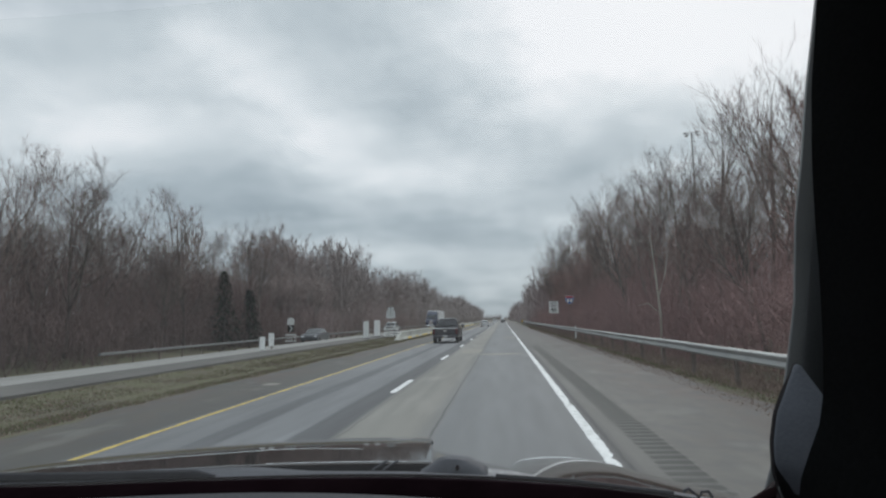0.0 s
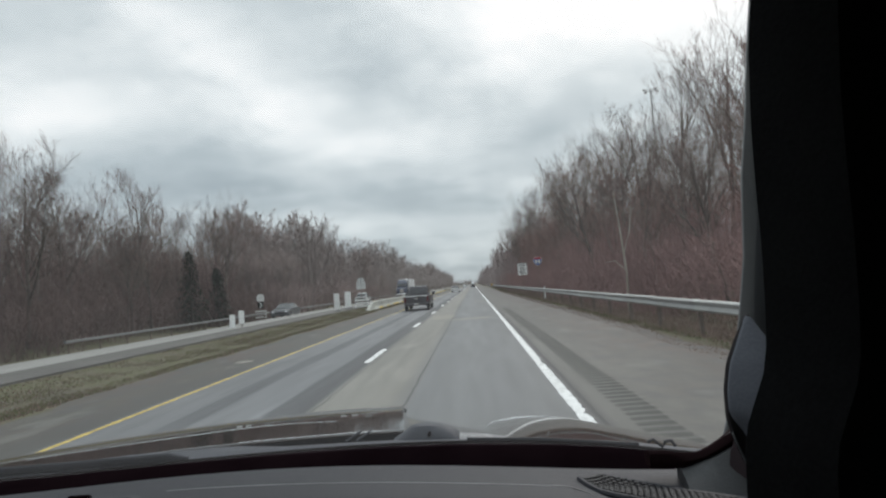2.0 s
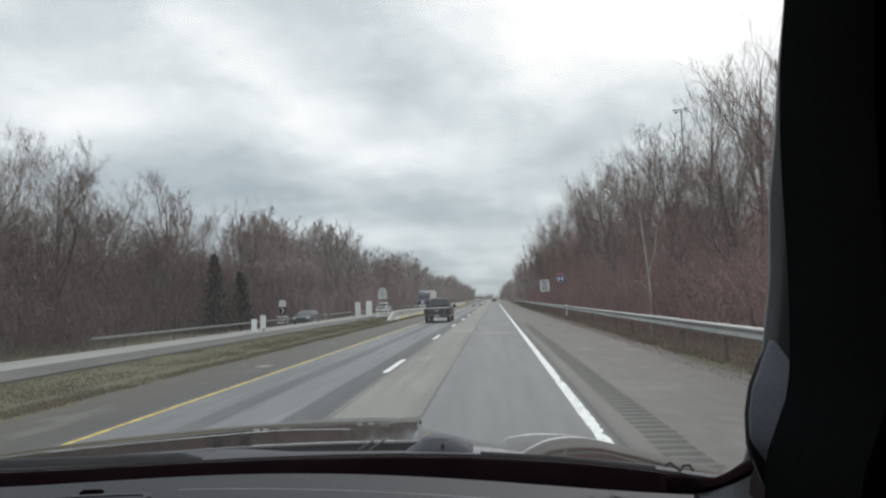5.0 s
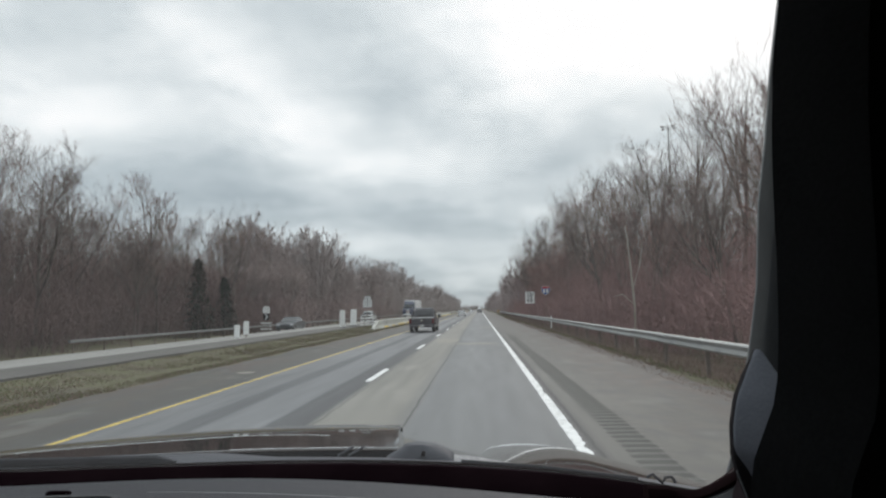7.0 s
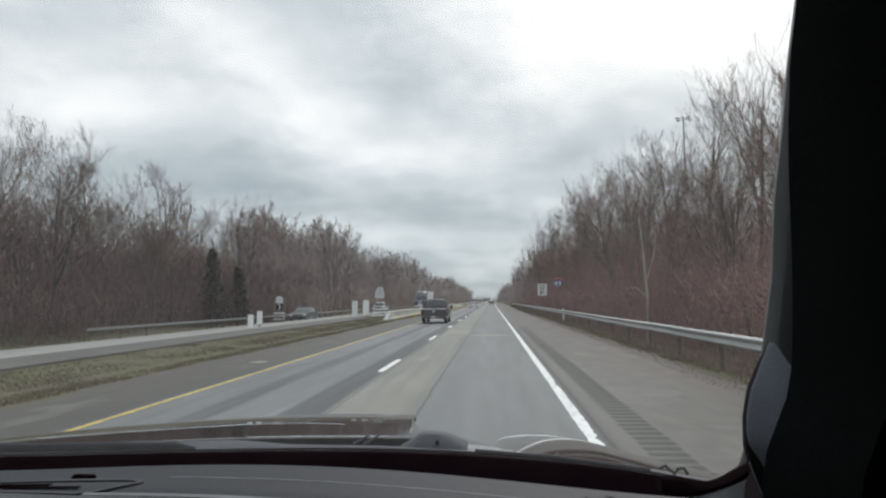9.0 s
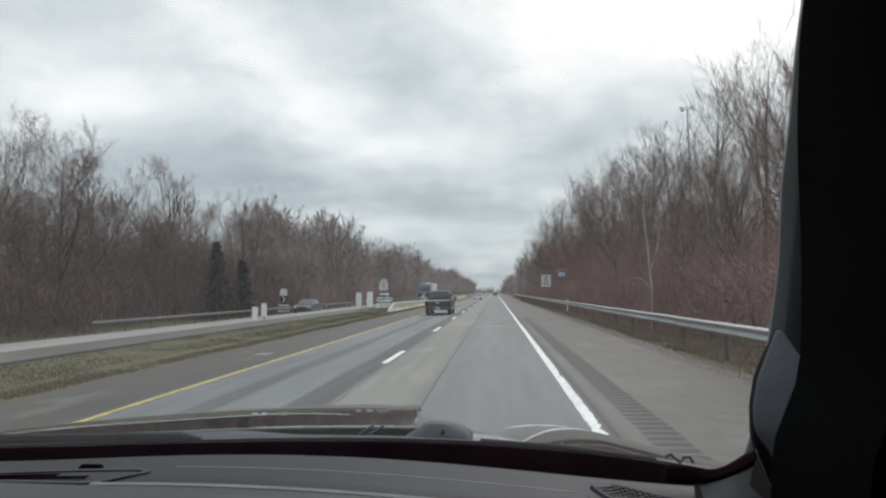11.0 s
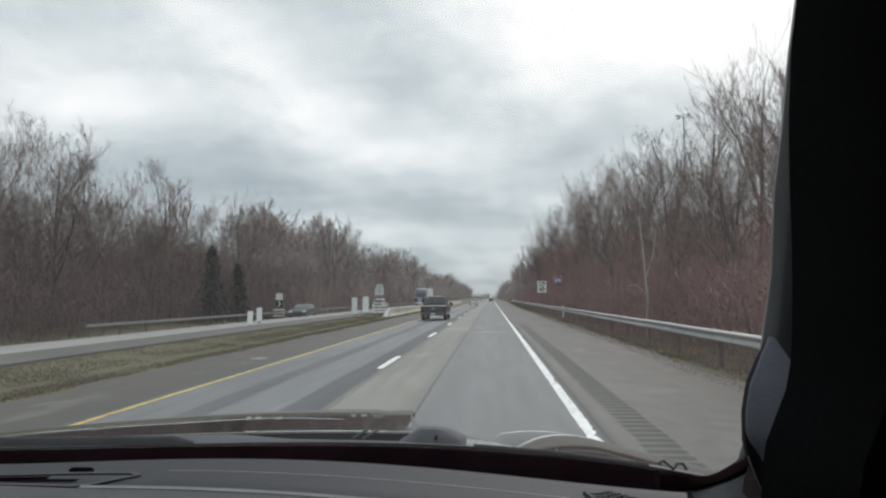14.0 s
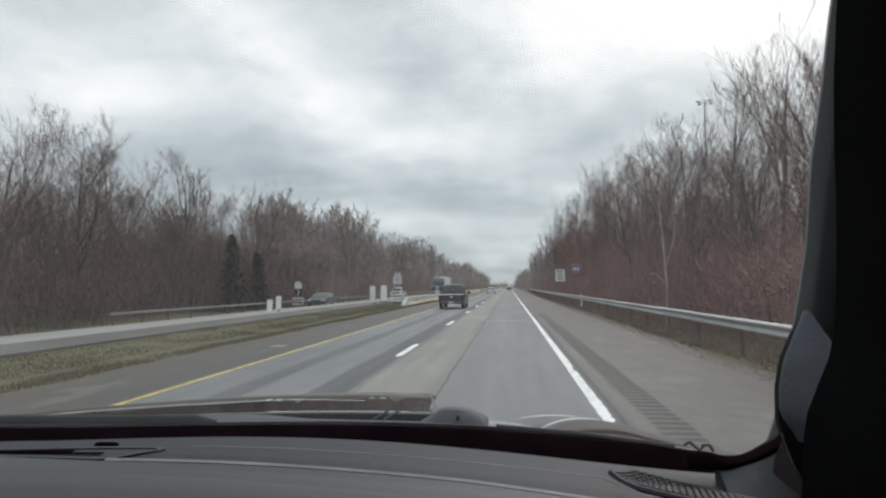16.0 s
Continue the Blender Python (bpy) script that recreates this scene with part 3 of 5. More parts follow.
# ---- bare woods ----
def grow(rng, height, levels, spread, counts, lean=0.05):
    """Segments (start, end, radius, radius, level) of a bare tree standing at the origin."""
    segs = []

    def branch(p, d, length, r, level):
        steps = (9, 7, 5, 3, 2)[level]
        child_at = []
        n = counts[level] if level < levels else 0
        lo = 0.26 if level == 0 else 0.18
        for k in range(n):
            child_at.append(lo + (1 - lo) * (k + rng.random()) / n)
        s, pos, direction = length / steps, p.copy(), d.copy()
        for i in range(steps):
            wob = (0.05, 0.09, 0.13, 0.18, 0.22)[level]
            direction = (direction + Vector((rng.gauss(0, wob), rng.gauss(0, wob), rng.gauss(0, wob * 0.6) + (0.02, 0.065, 0.06, 0.03, 0.0)[level]))).normalized()
            q = pos + direction * s
            ra, rb = r * (1 - 0.8 * i / steps), r * (1 - 0.8 * (i + 1) / steps)
            least = (0.02, 0.013, 0.0085, 0.0050, 0.0036)[level]
            segs.append((pos.copy(), q.copy(), max(ra, least), max(rb, least * 0.8), level))
            for f in child_at:
                if i / steps <= f < (i + 1) / steps:
                    t = f * steps - i
                    side = Vector((rng.gauss(0, 1), rng.gauss(0, 1), 0.15 * rng.gauss(0, 1)))
                    side = (side - direction * side.dot(direction)).normalized()
                    ang = spread * (0.7 + 0.6 * rng.random())
                    nd = (direction * math.cos(ang) + side * math.sin(ang) + Vector((0, 0, 0.15))).normalized()
                    nl = length * ((0.86 - 0.62 * f) if level == 0 else 0.62 * (1.08 - 0.62 * f)) * (0.75 + 0.5 * rng.random())
                    branch(pos + (q - pos) * t, nd, nl, max(0.62 * (ra + (rb - ra) * t), 0.008), level + 1)
            pos = q
    branch(Vector((0, 0, -0.15)), Vector((rng.gauss(0, lean), rng.gauss(0, lean), 1)).normalized(), height * 0.92, 0.011 * height + 0.03, 0)
    return segs


def seg_arrays(segs, sides):
    """Corner and face arrays of the segments, as thin prisms of so many sides (2: a flat strip)."""
    p0 = np.array([s[0] for s in segs])
    p1 = np.array([s[1] for s in segs])
    r0 = np.array([s[2] for s in segs])[:, None]
    r1 = np.array([s[3] for s in segs])[:, None]
    d = p1 - p0
    d /= np.linalg.norm(d, axis=1)[:, None] + 1e-9
    ref = np.where(np.abs(d[:, 2:3]) < 0.9, np.array([[0, 0, 1.0]]), np.array([[1.0, 0.2, 0]]))
    a = np.cross(d, ref)
    a /= np.linalg.norm(a, axis=1)[:, None] + 1e-9
    b = np.cross(d, a)
    n = len(segs)
    if sides == 2:
        v = np.stack([p0 - a * r0, p0 + a * r0, p1 + a * r1, p1 - a * r1], 1).reshape(-1, 3)
        return v, np.arange(4 * n).reshape(n, 4)
    rings = []
    for k in range(sides):
        c, s = math.cos(2 * math.pi * k / sides), math.sin(2 * math.pi * k / sides)
        rings += [p0 + (a * c + b * s) * r0, p1 + (a * c + b * s) * r1]
    v = np.stack(rings, 1).reshape(-1, 3)
    base = np.arange(n)[:, None] * (2 * sides)
    q = np.concatenate([base + np.array([[2 * k, (2 * k + 2) % (2 * sides), (2 * k + 3) % (2 * sides), 2 * k + 1]]) for k in range(sides)], 0)
    return v, q


def joined(pieces):
    vs, qs, k = [], [], 0
    for v, q in pieces:
        vs.append(v)
        qs.append(q + k)
        k += len(v)
    return np.concatenate(vs), np.concatenate(qs)


def tree_kind(seed, height, spread, counts, bark, twig, label, levels=4):
    rng = random.Random(seed)
    segs = grow(rng, height, levels, spread, counts)
    t = thing("tree", 0, 0, -500, 0, label, "tree", "roadside woods")
    stem = joined([seg_arrays([s for s in segs if s[4] == 0], 7), seg_arrays([s for s in segs if s[4] in (1, 2)], 3)])
    twigs = [s for s in segs if s[4] > 2]
    part("trunk", fast_mesh("trunk", *stem, bark), None, t)
    part("crown", fast_mesh("crown", *seg_arrays(twigs, 2), twig), None, t)
    return t


BIG, LEAN, RED = "bare deciduous tree with a wide crown of fine twigs", "tall slender bare tree with a high forked crown", "bare reddish tree with dense upright twigs"
kinds_left = [tree_kind(11 + i, h, sp, (13, 8, 7, 5), BARK, TWIG, lab) for i, (h, sp, lab) in enumerate(((11, 0.80, BIG), (10.5, 0.74, BIG), (11.5, 0.55, LEAN), (10, 0.86, BIG), (10.5, 0.58, LEAN)))]
kinds_mid = [tree_kind(51 + i, h, sp, (13, 8, 7, 4), BARK_MID, TWIG_MID, "bare tree with a wide crown, its bark and twigs paled for haze") for i, (h, sp) in enumerate(((9.6, 0.74), (9.2, 0.82), (10.2, 0.6)))]
kinds_right = [tree_kind(31 + i, h, sp, (13, 8, 7, 5), BARK, tw, lab) for i, (h, sp, tw, lab) in enumerate(((13, 0.58, TWIG_RED, RED), (15.5, 0.58, TWIG, LEAN), (12, 0.64, TWIG_RED, RED), (16, 0.70, TWIG, LEAN), (13, 0.55, TWIG_RED, RED)))]


def plant(kind, x, y, scale, rz):
    m = pose(x, y, ground_z(x) - 0.1, 0, 0, rz)
    ob = copy_thing(kind, m)
    ob.scale = (scale, scale, scale * 1.0)
    return ob


rng = random.Random(5)
for side, kinds, x0, deep, n in ((-1, kinds_left, 26.5, 22, 100), (1, kinds_right, 10.0, 20, 70)):
    for i in range(n):
        f = (i + rng.random()) / n
        y = (4 if side > 0 else 12) + (140 if side > 0 else 190) * f ** 1.15
        x = side * (x0 + deep * rng.random() ** 1.5)
        small = (0.74 if y < 48 else 0.80) if side > 0 else 0.92
        plant(rng.choice(kinds_mid if side < 0 and y > 78 else kinds), x, y, small * (0.66 + 0.34 * rng.random() + 0.12 * f) * (0.92 + 0.14 * f if side < 0 else 0.84 + 0.1 * f), 360 * rng.random())
for x, y, k, s in ((14.4, 33.5, 3, 0.70), (13.4, 41.5, 1, 0.86), (13.6, 50.0, 3, 0.80), (13.6, 58.0, 1, 0.84), (14.2, 68.0, 3, 0.90), (13.0, 76.0, 1, 0.92), (14.6, 85.0, 3, 1.02), (12.6, 96.0, 1, 1.0), (14.0, 108.0, 3, 1.04), (12.4, 122.0, 1, 1.04), (13.4, 136.0, 3, 1.0), (12.2, 150.0, 1, 1.0)):      # taller ones near the shoulder
    plant(kinds_right[k], x, y, s, 77 * x)
for x, y, k, s in ((-29.0, 41.0, 0, 1.10), (-31.5, 49.0, 3, 1.22), (-30.0, 34.5, 1, 1.05), (-30.5, 60.0, 0, 1.2), (-29.5, 74.0, 1, 1.2), (-30.5, 92.0, 3, 1.25), (-29.0, 118.0, 0, 1.2)):      # round crowns that stand above the wood
    plant(kinds_left[k], x, y, s, 51 * x)
tall_tree = tree_kind(71, 17.5, 0.62, (9, 6, 5, 3), BARK, TWIG, "tall open-crowned bare tree at the wood's edge")
for x, y, s, a in ((15.0, 38.0, 0.80, 215), (14.4, 66.0, 0.82, 300)):
    plant(tall_tree, x, y, s, a)
kinds_right.append(tall_tree)
for k in kinds_left + kinds_mid + kinds_right:      # the patterns themselves take a place at the end of the rows
    side = 1 if k in kinds_right else -1
    x = side * (28 if side < 0 else 12) + side * 8 * rng.random()
    k.matrix_world = pose(x, 140 + 25 * rng.random(), ground_z(x) - 0.1, 0, 0, 360 * rng.random())


def thicket(name, mat, label, places, seed, stems, tall, strip):
    """Undergrowth nobody could count: clumps of thin upright stems with side twigs, in one mesh."""
    r = random.Random(seed)
    variants = []
    for _ in range(7):
        segs = []
        for _ in range(stems):
            p = Vector((r.gauss(0, 0.75), r.gauss(0, 0.75), -0.2))
            d = Vector((r.gauss(0, 0.30), r.gauss(0, 0.30), 1)).normalized()
            L = tall * (0.22 + 0.78 * r.random() ** 1.4)
            rad = strip * (0.5 + 0.7 * r.random())
            q = p
            for k in range(3):
                d = (d + Vector((r.gauss(0, 0.12), r.gauss(0, 0.12), 0.05))).normalized()
                e = q + d * L / 3
                segs.append((q, e, rad * (1 - 0.25 * k), rad * (0.75 - 0.25 * k) + 0.003, 0))
                for _ in range(3):
                    sd = (d * 0.7 + Vector((r.gauss(0, 0.8), r.gauss(0, 0.8), r.gauss(0.1, 0.4)))).normalized()
                    b = q + (e - q) * r.random()
                    segs.append((b, b + sd * L * (0.10 + 0.16 * r.random()), rad * 0.55, rad * 0.25, 1))
                q = e
        variants.append(seg_arrays(segs, 2))
    pieces = []
    for x, y, s in places:
        v, q = variants[r.randrange(7)]
        a = 6.28 * r.random()
        c, sn = math.cos(a), math.sin(a)
        w = v @ np.array([[c, sn, 0], [-sn, c, 0], [0, 0, 1]]) * np.array([s, s, s])
        pieces.append((w + np.array([x, y, ground_z(x)]), q))
    tagged(new(name, fast_mesh(name, *joined(pieces), mat)), label, "undergrowth", kind="stuff")


rng = random.Random(8)
left_near = [(-(25.5 + 26 * rng.random() ** 1.6), 8 + 82 * rng.random(), 0.7 + 0.7 * rng.random()) for _ in range(290)]
left_mid = [(-(25.5 + 26 * rng.random() ** 1.6), 80 + 118 * rng.random(), 0.7 + 0.7 * rng.random()) for _ in range(390)]
right_near = [(8.0 + 23 * rng.random() ** 1.35, 3 + 190 * rng.random(), 0.45 + 0.75 * rng.random()) for _ in range(740)]
thicket("brush", BRUSH_L, "dense brown leafless brush under the trees", left_near, 3, 22, 6.2, 0.017)
thicket("brush", MID_L, "leafless brush further along the wood, paled for haze", left_mid, 3, 20, 6.2, 0.022)
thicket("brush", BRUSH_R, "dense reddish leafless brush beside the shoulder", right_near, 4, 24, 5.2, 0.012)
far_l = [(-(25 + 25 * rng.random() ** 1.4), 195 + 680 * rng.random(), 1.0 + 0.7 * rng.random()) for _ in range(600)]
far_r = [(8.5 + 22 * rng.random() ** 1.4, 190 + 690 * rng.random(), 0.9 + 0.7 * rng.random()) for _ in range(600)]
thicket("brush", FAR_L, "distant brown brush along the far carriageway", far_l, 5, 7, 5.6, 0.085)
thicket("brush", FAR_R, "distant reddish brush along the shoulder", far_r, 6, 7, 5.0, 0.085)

thicket("brush", FAR_L, "low woods in haze-paled colour closing the view at the road's far end", [(-260 + 520 * rng.random(), 960 + 320 * rng.random(), 1.3 + 0.9 * rng.random()) for _ in range(420)], 9, 6, 6.0, 0.2)


def far_woods(side, mat, label, seed):
    r = random.Random(seed)
    kinds = []
    for i in range(6):
        segs = grow(r, 11.5, 3, 0.6, (9, 6, 3, 0))
        kinds.append(seg_arrays([(a, b, max(ra, 0.045), max(rb, 0.035), l) for a, b, ra, rb, l in segs], 2))
    pieces = []
    for i in range(230):
        y = (105 if side < 0 else 150) + 760 * r.random() ** 1.6
        x = side * ((26 if side < 0 else 9.5) + 26 * r.random() ** 1.3)
        v, q = kinds[r.randrange(6)]
        a, s = 6.28 * r.random(), (0.95 if side < 0 else 0.75) + 0.40 * r.random()
        c, sn = math.cos(a), math.sin(a)
        pieces.append((v @ np.array([[c, sn, 0], [-sn, c, 0], [0, 0, 1]]) * s + np.array([x, y, ground_z(x)]), q))
    tagged(new("woods", fast_mesh("woods", *joined(pieces), mat)), label, "woods", kind="stuff")


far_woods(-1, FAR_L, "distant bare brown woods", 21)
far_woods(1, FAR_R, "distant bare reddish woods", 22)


def strands(name, mat, label, n, x0, x1, y0, y1, top, length, radius, seed, trunks=0, bias=1.4, power=1.3):
    """Countless fine branches filling the wood behind its edge: thin strips strewn under an uneven canopy, and slim trunks among them."""
    r = np.random.default_rng(seed)
    m = n + trunks
    x = x0 + (x1 - x0) * r.random(m) ** power
    y = y0 + (y1 - y0) * r.random(m)
    cap = np.array([top * (0.80 + 0.28 * noise.noise((a * 0.11, b * 0.09, seed)) + 0.16 * noise.noise((a * 0.4, b * 0.35, seed + 4))) for a, b in zip(x, y)])
    base = np.array([ground_z(a) for a in x])
    L = length * r.uniform(0.5, 1.5, m)
    z = base + r.random(m) ** 0.8 * np.maximum(cap - 0.4 * L, 0.5)
    d = np.stack([r.normal(0, 0.55, m), r.normal(0, 0.55, m), np.abs(r.normal(bias * 0.5, 0.5, m))], 1)
    rad = radius * r.uniform(0.5, 1.3, m)
    if trunks:
        z[n:], L[n:], rad[n:] = base[n:] - 0.2, cap[n:] * r.uniform(0.7, 1.0, trunks), r.uniform(0.035, 0.10, trunks)
        d[n:] = np.stack([r.normal(0, 0.06, trunks), r.normal(0, 0.06, trunks), np.ones(trunks)], 1)
    d /= np.linalg.norm(d, axis=1)[:, None]
    p0 = np.stack([x, y, z], 1)
    p1 = p0 + d * L[:, None]
    a = np.cross(d, r.normal(0, 1, (m, 3)))
    a[n:] = np.array([0.9, 0.43, 0.0])
    a /= np.linalg.norm(a, axis=1)[:, None] + 1e-9
    v = np.stack([p0 - a * rad[:, None], p0 + a * rad[:, None], p1 + a * rad[:, None] * 0.4, p1 - a * rad[:, None] * 0.4], 1).reshape(-1, 3)
    tagged(new(name, fast_mesh(name, v, np.arange(4 * m).reshape(m, 4), mat)), label, "woods", kind="stuff")


strands("woods", BRUSH_L, "dense tangle of bare brown branches deep in the wood", 48000, -28, -54, 8, 92, 8.8, 1.1, 0.018, 3, 800)
strands("woods", MID_L, "tangle of bare branches deep in the wood, paled for haze", 44000, -28, -54, 82, 190, 8.6, 1.2, 0.024, 15, 800)
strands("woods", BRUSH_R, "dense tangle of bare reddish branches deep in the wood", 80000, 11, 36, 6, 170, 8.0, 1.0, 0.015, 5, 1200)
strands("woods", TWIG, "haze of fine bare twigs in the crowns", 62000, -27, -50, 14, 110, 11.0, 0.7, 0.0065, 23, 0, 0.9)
strands("woods", TWIG_MID, "dense spread of fine twigs in the crowns, paled for haze", 45000, -27, -50, 95, 210, 10.5, 0.9, 0.011, 25, 0, 0.9)
strands("woods", TWIG_RED, "haze of fine reddish twigs in the crowns", 52000, 10.5, 30, 14, 110, 11.0, 0.6, 0.0060, 27, 0, 0.9)
strands("woods", TWIG_RED, "haze of fine reddish twigs along the shoulder", 60000, 10.0, 30, 90, 210, 14.0, 0.9, 0.010, 29, 0, 0.9)
strands("brush", BRUSH_L, "low brown tangle at the wood's foot", 17000, -25.5, -34, 8, 90, 4.6, 0.8, 0.018, 7)
strands("brush", MID_L, "low tangle at the wood's foot, paled for haze", 16000, -25.5, -34, 82, 180, 4.6, 0.9, 0.024, 17)
strands("brush", BRUSH_R, "low reddish tangle beside the shoulder", 36000, 8.2, 14, 6, 150, 4.0, 0.7, 0.013, 9)
strands("woods", FAR_L, "distant brown branches in haze-paled colour along the far carriageway", 34000, -26, -50, 120, 900, 13.2, 2.2, 0.05, 11, 900)
strands("woods", FAR_R, "distant reddish branches in haze-paled colour along the shoulder", 22000, 9.5, 30, 150, 900, 10.0, 2.2, 0.06, 13, 900)


def conifer(x, y, h, label):
    r = random.Random(int(x * 7 + y))
    t = thing("conifer", x, y, ground_z(x), 0, label, "tree")
    part("trunk", Build().tube([(0, 0, -0.1), (0.05, 0, h * 0.5), (0, 0.05, h)], [0.16, 0.1, 0.02], 7), BARK, t)
    segs = []
    for i in range(170):
        z = h * (0.12 + 0.86 * i / 170)
        L = (h - z) * 0.26 + 0.25
        a = i * 2.4 + r.random()
        d = Vector((math.cos(a), math.sin(a), -0.15))
        p = Vector((0, 0, z))
        segs.append((p, p + d * L, 0.03, 0.01, 0))
        for k in range(16):
            q = p + d * L * (0.10 + 0.90 * r.random())
            e = Vector((r.gauss(0, 1), r.gauss(0, 1), r.gauss(-0.2, 0.4))).normalized() * (0.25 + 0.25 * r.random())
            segs.append((q, q + e, 0.06, 0.025, 1))
    part("crown", fast_mesh("crown", *seg_arrays(segs, 2), NEEDLE), None, t)


conifer(-25.6, 58, 7.4, "dark green conifer among bare trees")
conifer(-25.9, 65, 6.0, "dark green conifer among bare trees")
snag = thing("dead_tree", 7.7, 33, ground_z(7.7), 20, "pale dead tree with broken limbs at the wood's edge", "tree")
part("trunk", Build().tube([(0, 0, -0.2), (0.05, 0, 2), (-0.1, 0, 4), (-0.25, 0.1, 6.2)], [0.075, 0.065, 0.05, 0.015], 7), PALE_BARK, snag, smooth=True)
part("limb", Build().tube([(-0.02, 0, 3.0), (0.5, 0.1, 4.2), (0.7, 0.1, 5.4)], [0.05, 0.035, 0.01], 6), PALE_BARK, snag, smooth=True)
part("limb", Build().tube([(0.0, 0, 2.2), (-0.6, 0, 2.7), (-1.1, 0.1, 2.6)], [0.035, 0.025, 0.01], 6), PALE_BARK, snag, smooth=True)


def grass(name, mat, label, n, x0, x1, y0, y1, tall, seed, near=1.6):
    r = np.random.default_rng(seed)
    x = r.uniform(x0, x1, n)
    y = y0 + (y1 - y0) * r.random(n) ** near
    z = np.array([ground_z(a) for a in x]) + 0.0
    ang, h, w = r.uniform(0, 6.28, n), tall * r.uniform(0.4, 1.2, n), 0.012 + 0.0006 * y
    lean = r.normal(0, 0.35, (n, 2)) * h[:, None]
    p = np.stack([x, y, z - 0.06], 1)
    a = np.stack([np.cos(ang) * w, np.sin(ang) * w, np.zeros(n)], 1)
    tip = p + np.stack([lean[:, 0], lean[:, 1], h + 0.06], 1)
    v = np.stack([p - a, p + a, tip + a * 0.25, tip - a * 0.25], 1).reshape(-1, 3)
    tagged(new(name, fast_mesh(name, v, np.arange(4 * n).reshape(n, 4), mat)), label, "grass", kind="stuff")


grass("grass", GRASS, "patchy short green grass on the median", 60000, -12.0, -8.8, 6, 150, 0.035, 1)
grass("dry_grass", LITTER, "dry brown grass stalks on the median", 36000, -12.0, -8.6, 6, 150, 0.035, 2)
grass("grass", GRASS, "short green grass along the shoulder's edge", 14000, 5.35, 6.4, 4, 200, 0.07, 3)
grass("fallen_leaves", LEAVES, "brown fallen leaves and dirt along the shoulder's edge", 42000, 4.6, 8.4, 4, 130, 0.045, 6)
grass("dry_grass", LITTER, "dry brown stalks and leaves behind the guardrail", 30000, 5.7, 10.5, 4, 120, 0.17, 4)


# ---- roadside furniture ----
def w_beam_profile():
    """Half-waves of a corrugated rail: (depth towards the road, height)."""
    return [(0.0, -0.155), (0.018, -0.15), (0.075, -0.115), (0.08, -0.085), (0.03, -0.035), (0.012, 0.0), (0.03, 0.035), (0.08, 0.085), (0.075, 0.115), (0.018, 0.15), (0.0, 0.155)]


guardrail = thing("guardrail", RAIL_X, 0, 0, 0, "galvanised steel W-beam guardrail on weathered posts beside the shoulder", "guardrail")
prof = w_beam_profile()
seg = 3.81
rail_me = Build().loft([[(-d, y, h) for d, h in prof] + [(-d + 0.006, y, h) for d, h in reversed(prof)] for y in (0, seg + 0.03)]).mesh("rail", STEEL, True)
post_me = Build().box((0.02, 0, 0.02), (0.012, 0.085, 1.05)).box((0.065, 0, 0.02), (0.10, 0.01, 1.05)).box((0.11, 0, 0.02), (0.012, 0.085, 1.05)).mesh("post", POST)
block_me = Build().box((0.0, 0, 0.0), (0.10, 0.10, 0.34), bevel=0.01).mesh("block", POST)
RAIL_Z = 0.78
y = -36.0
i = 0
while y < 187:
    r = random.Random(i)
    a = part("rail", rail_me, None, guardrail)
    a.location = (0.0, y, RAIL_Z + 0.012 * (r.random() - 0.5))
    for k in (0.0,):
        p = part("post", post_me, None, guardrail)
        p.location = (0.10, y + k + 0.1, 0.22)
        p.rotation_euler = (radians(r.gauss(0, 0.8)), radians(r.gauss(0, 1.0)), 0)
        q = part("block", block_me, None, guardrail)
        q.location = (0.055, y + k + 0.1, RAIL_Z)
    y += seg
    i += 1
part("end_terminal", Build().tube([(0, 187.0, RAIL_Z), (0.15, 189.0, RAIL_Z - 0.05), (0.4, 190.6, 0.30)], [(0.03, 0.155)] * 3, 10), STEEL, guardrail, "turned-down rail end")

# low box-beam rail on the outer side of the far carriageway
beam = thing("box_beam_rail", -22.0, 0, 0, 0, "grey steel box-beam rail beyond the far carriageway", "guardrail")
y = 34.0
bm_me = Build().box((0, 3.0, 0), (0.15, 6.02, 0.15), bevel=0.015).mesh("beam", DULL_STEEL)
bp_me = Build().box((0, 0, 0), (0.08, 0.06, 1.0)).mesh("post", POST)
while y < 215:
    part("beam", bm_me, None, beam).location = (0, y, 0.30)
    for k in (0.5, 3.5):
        part("post", bp_me, None, beam).location = (-0.12, y + k, -0.12)
    y += 6.02


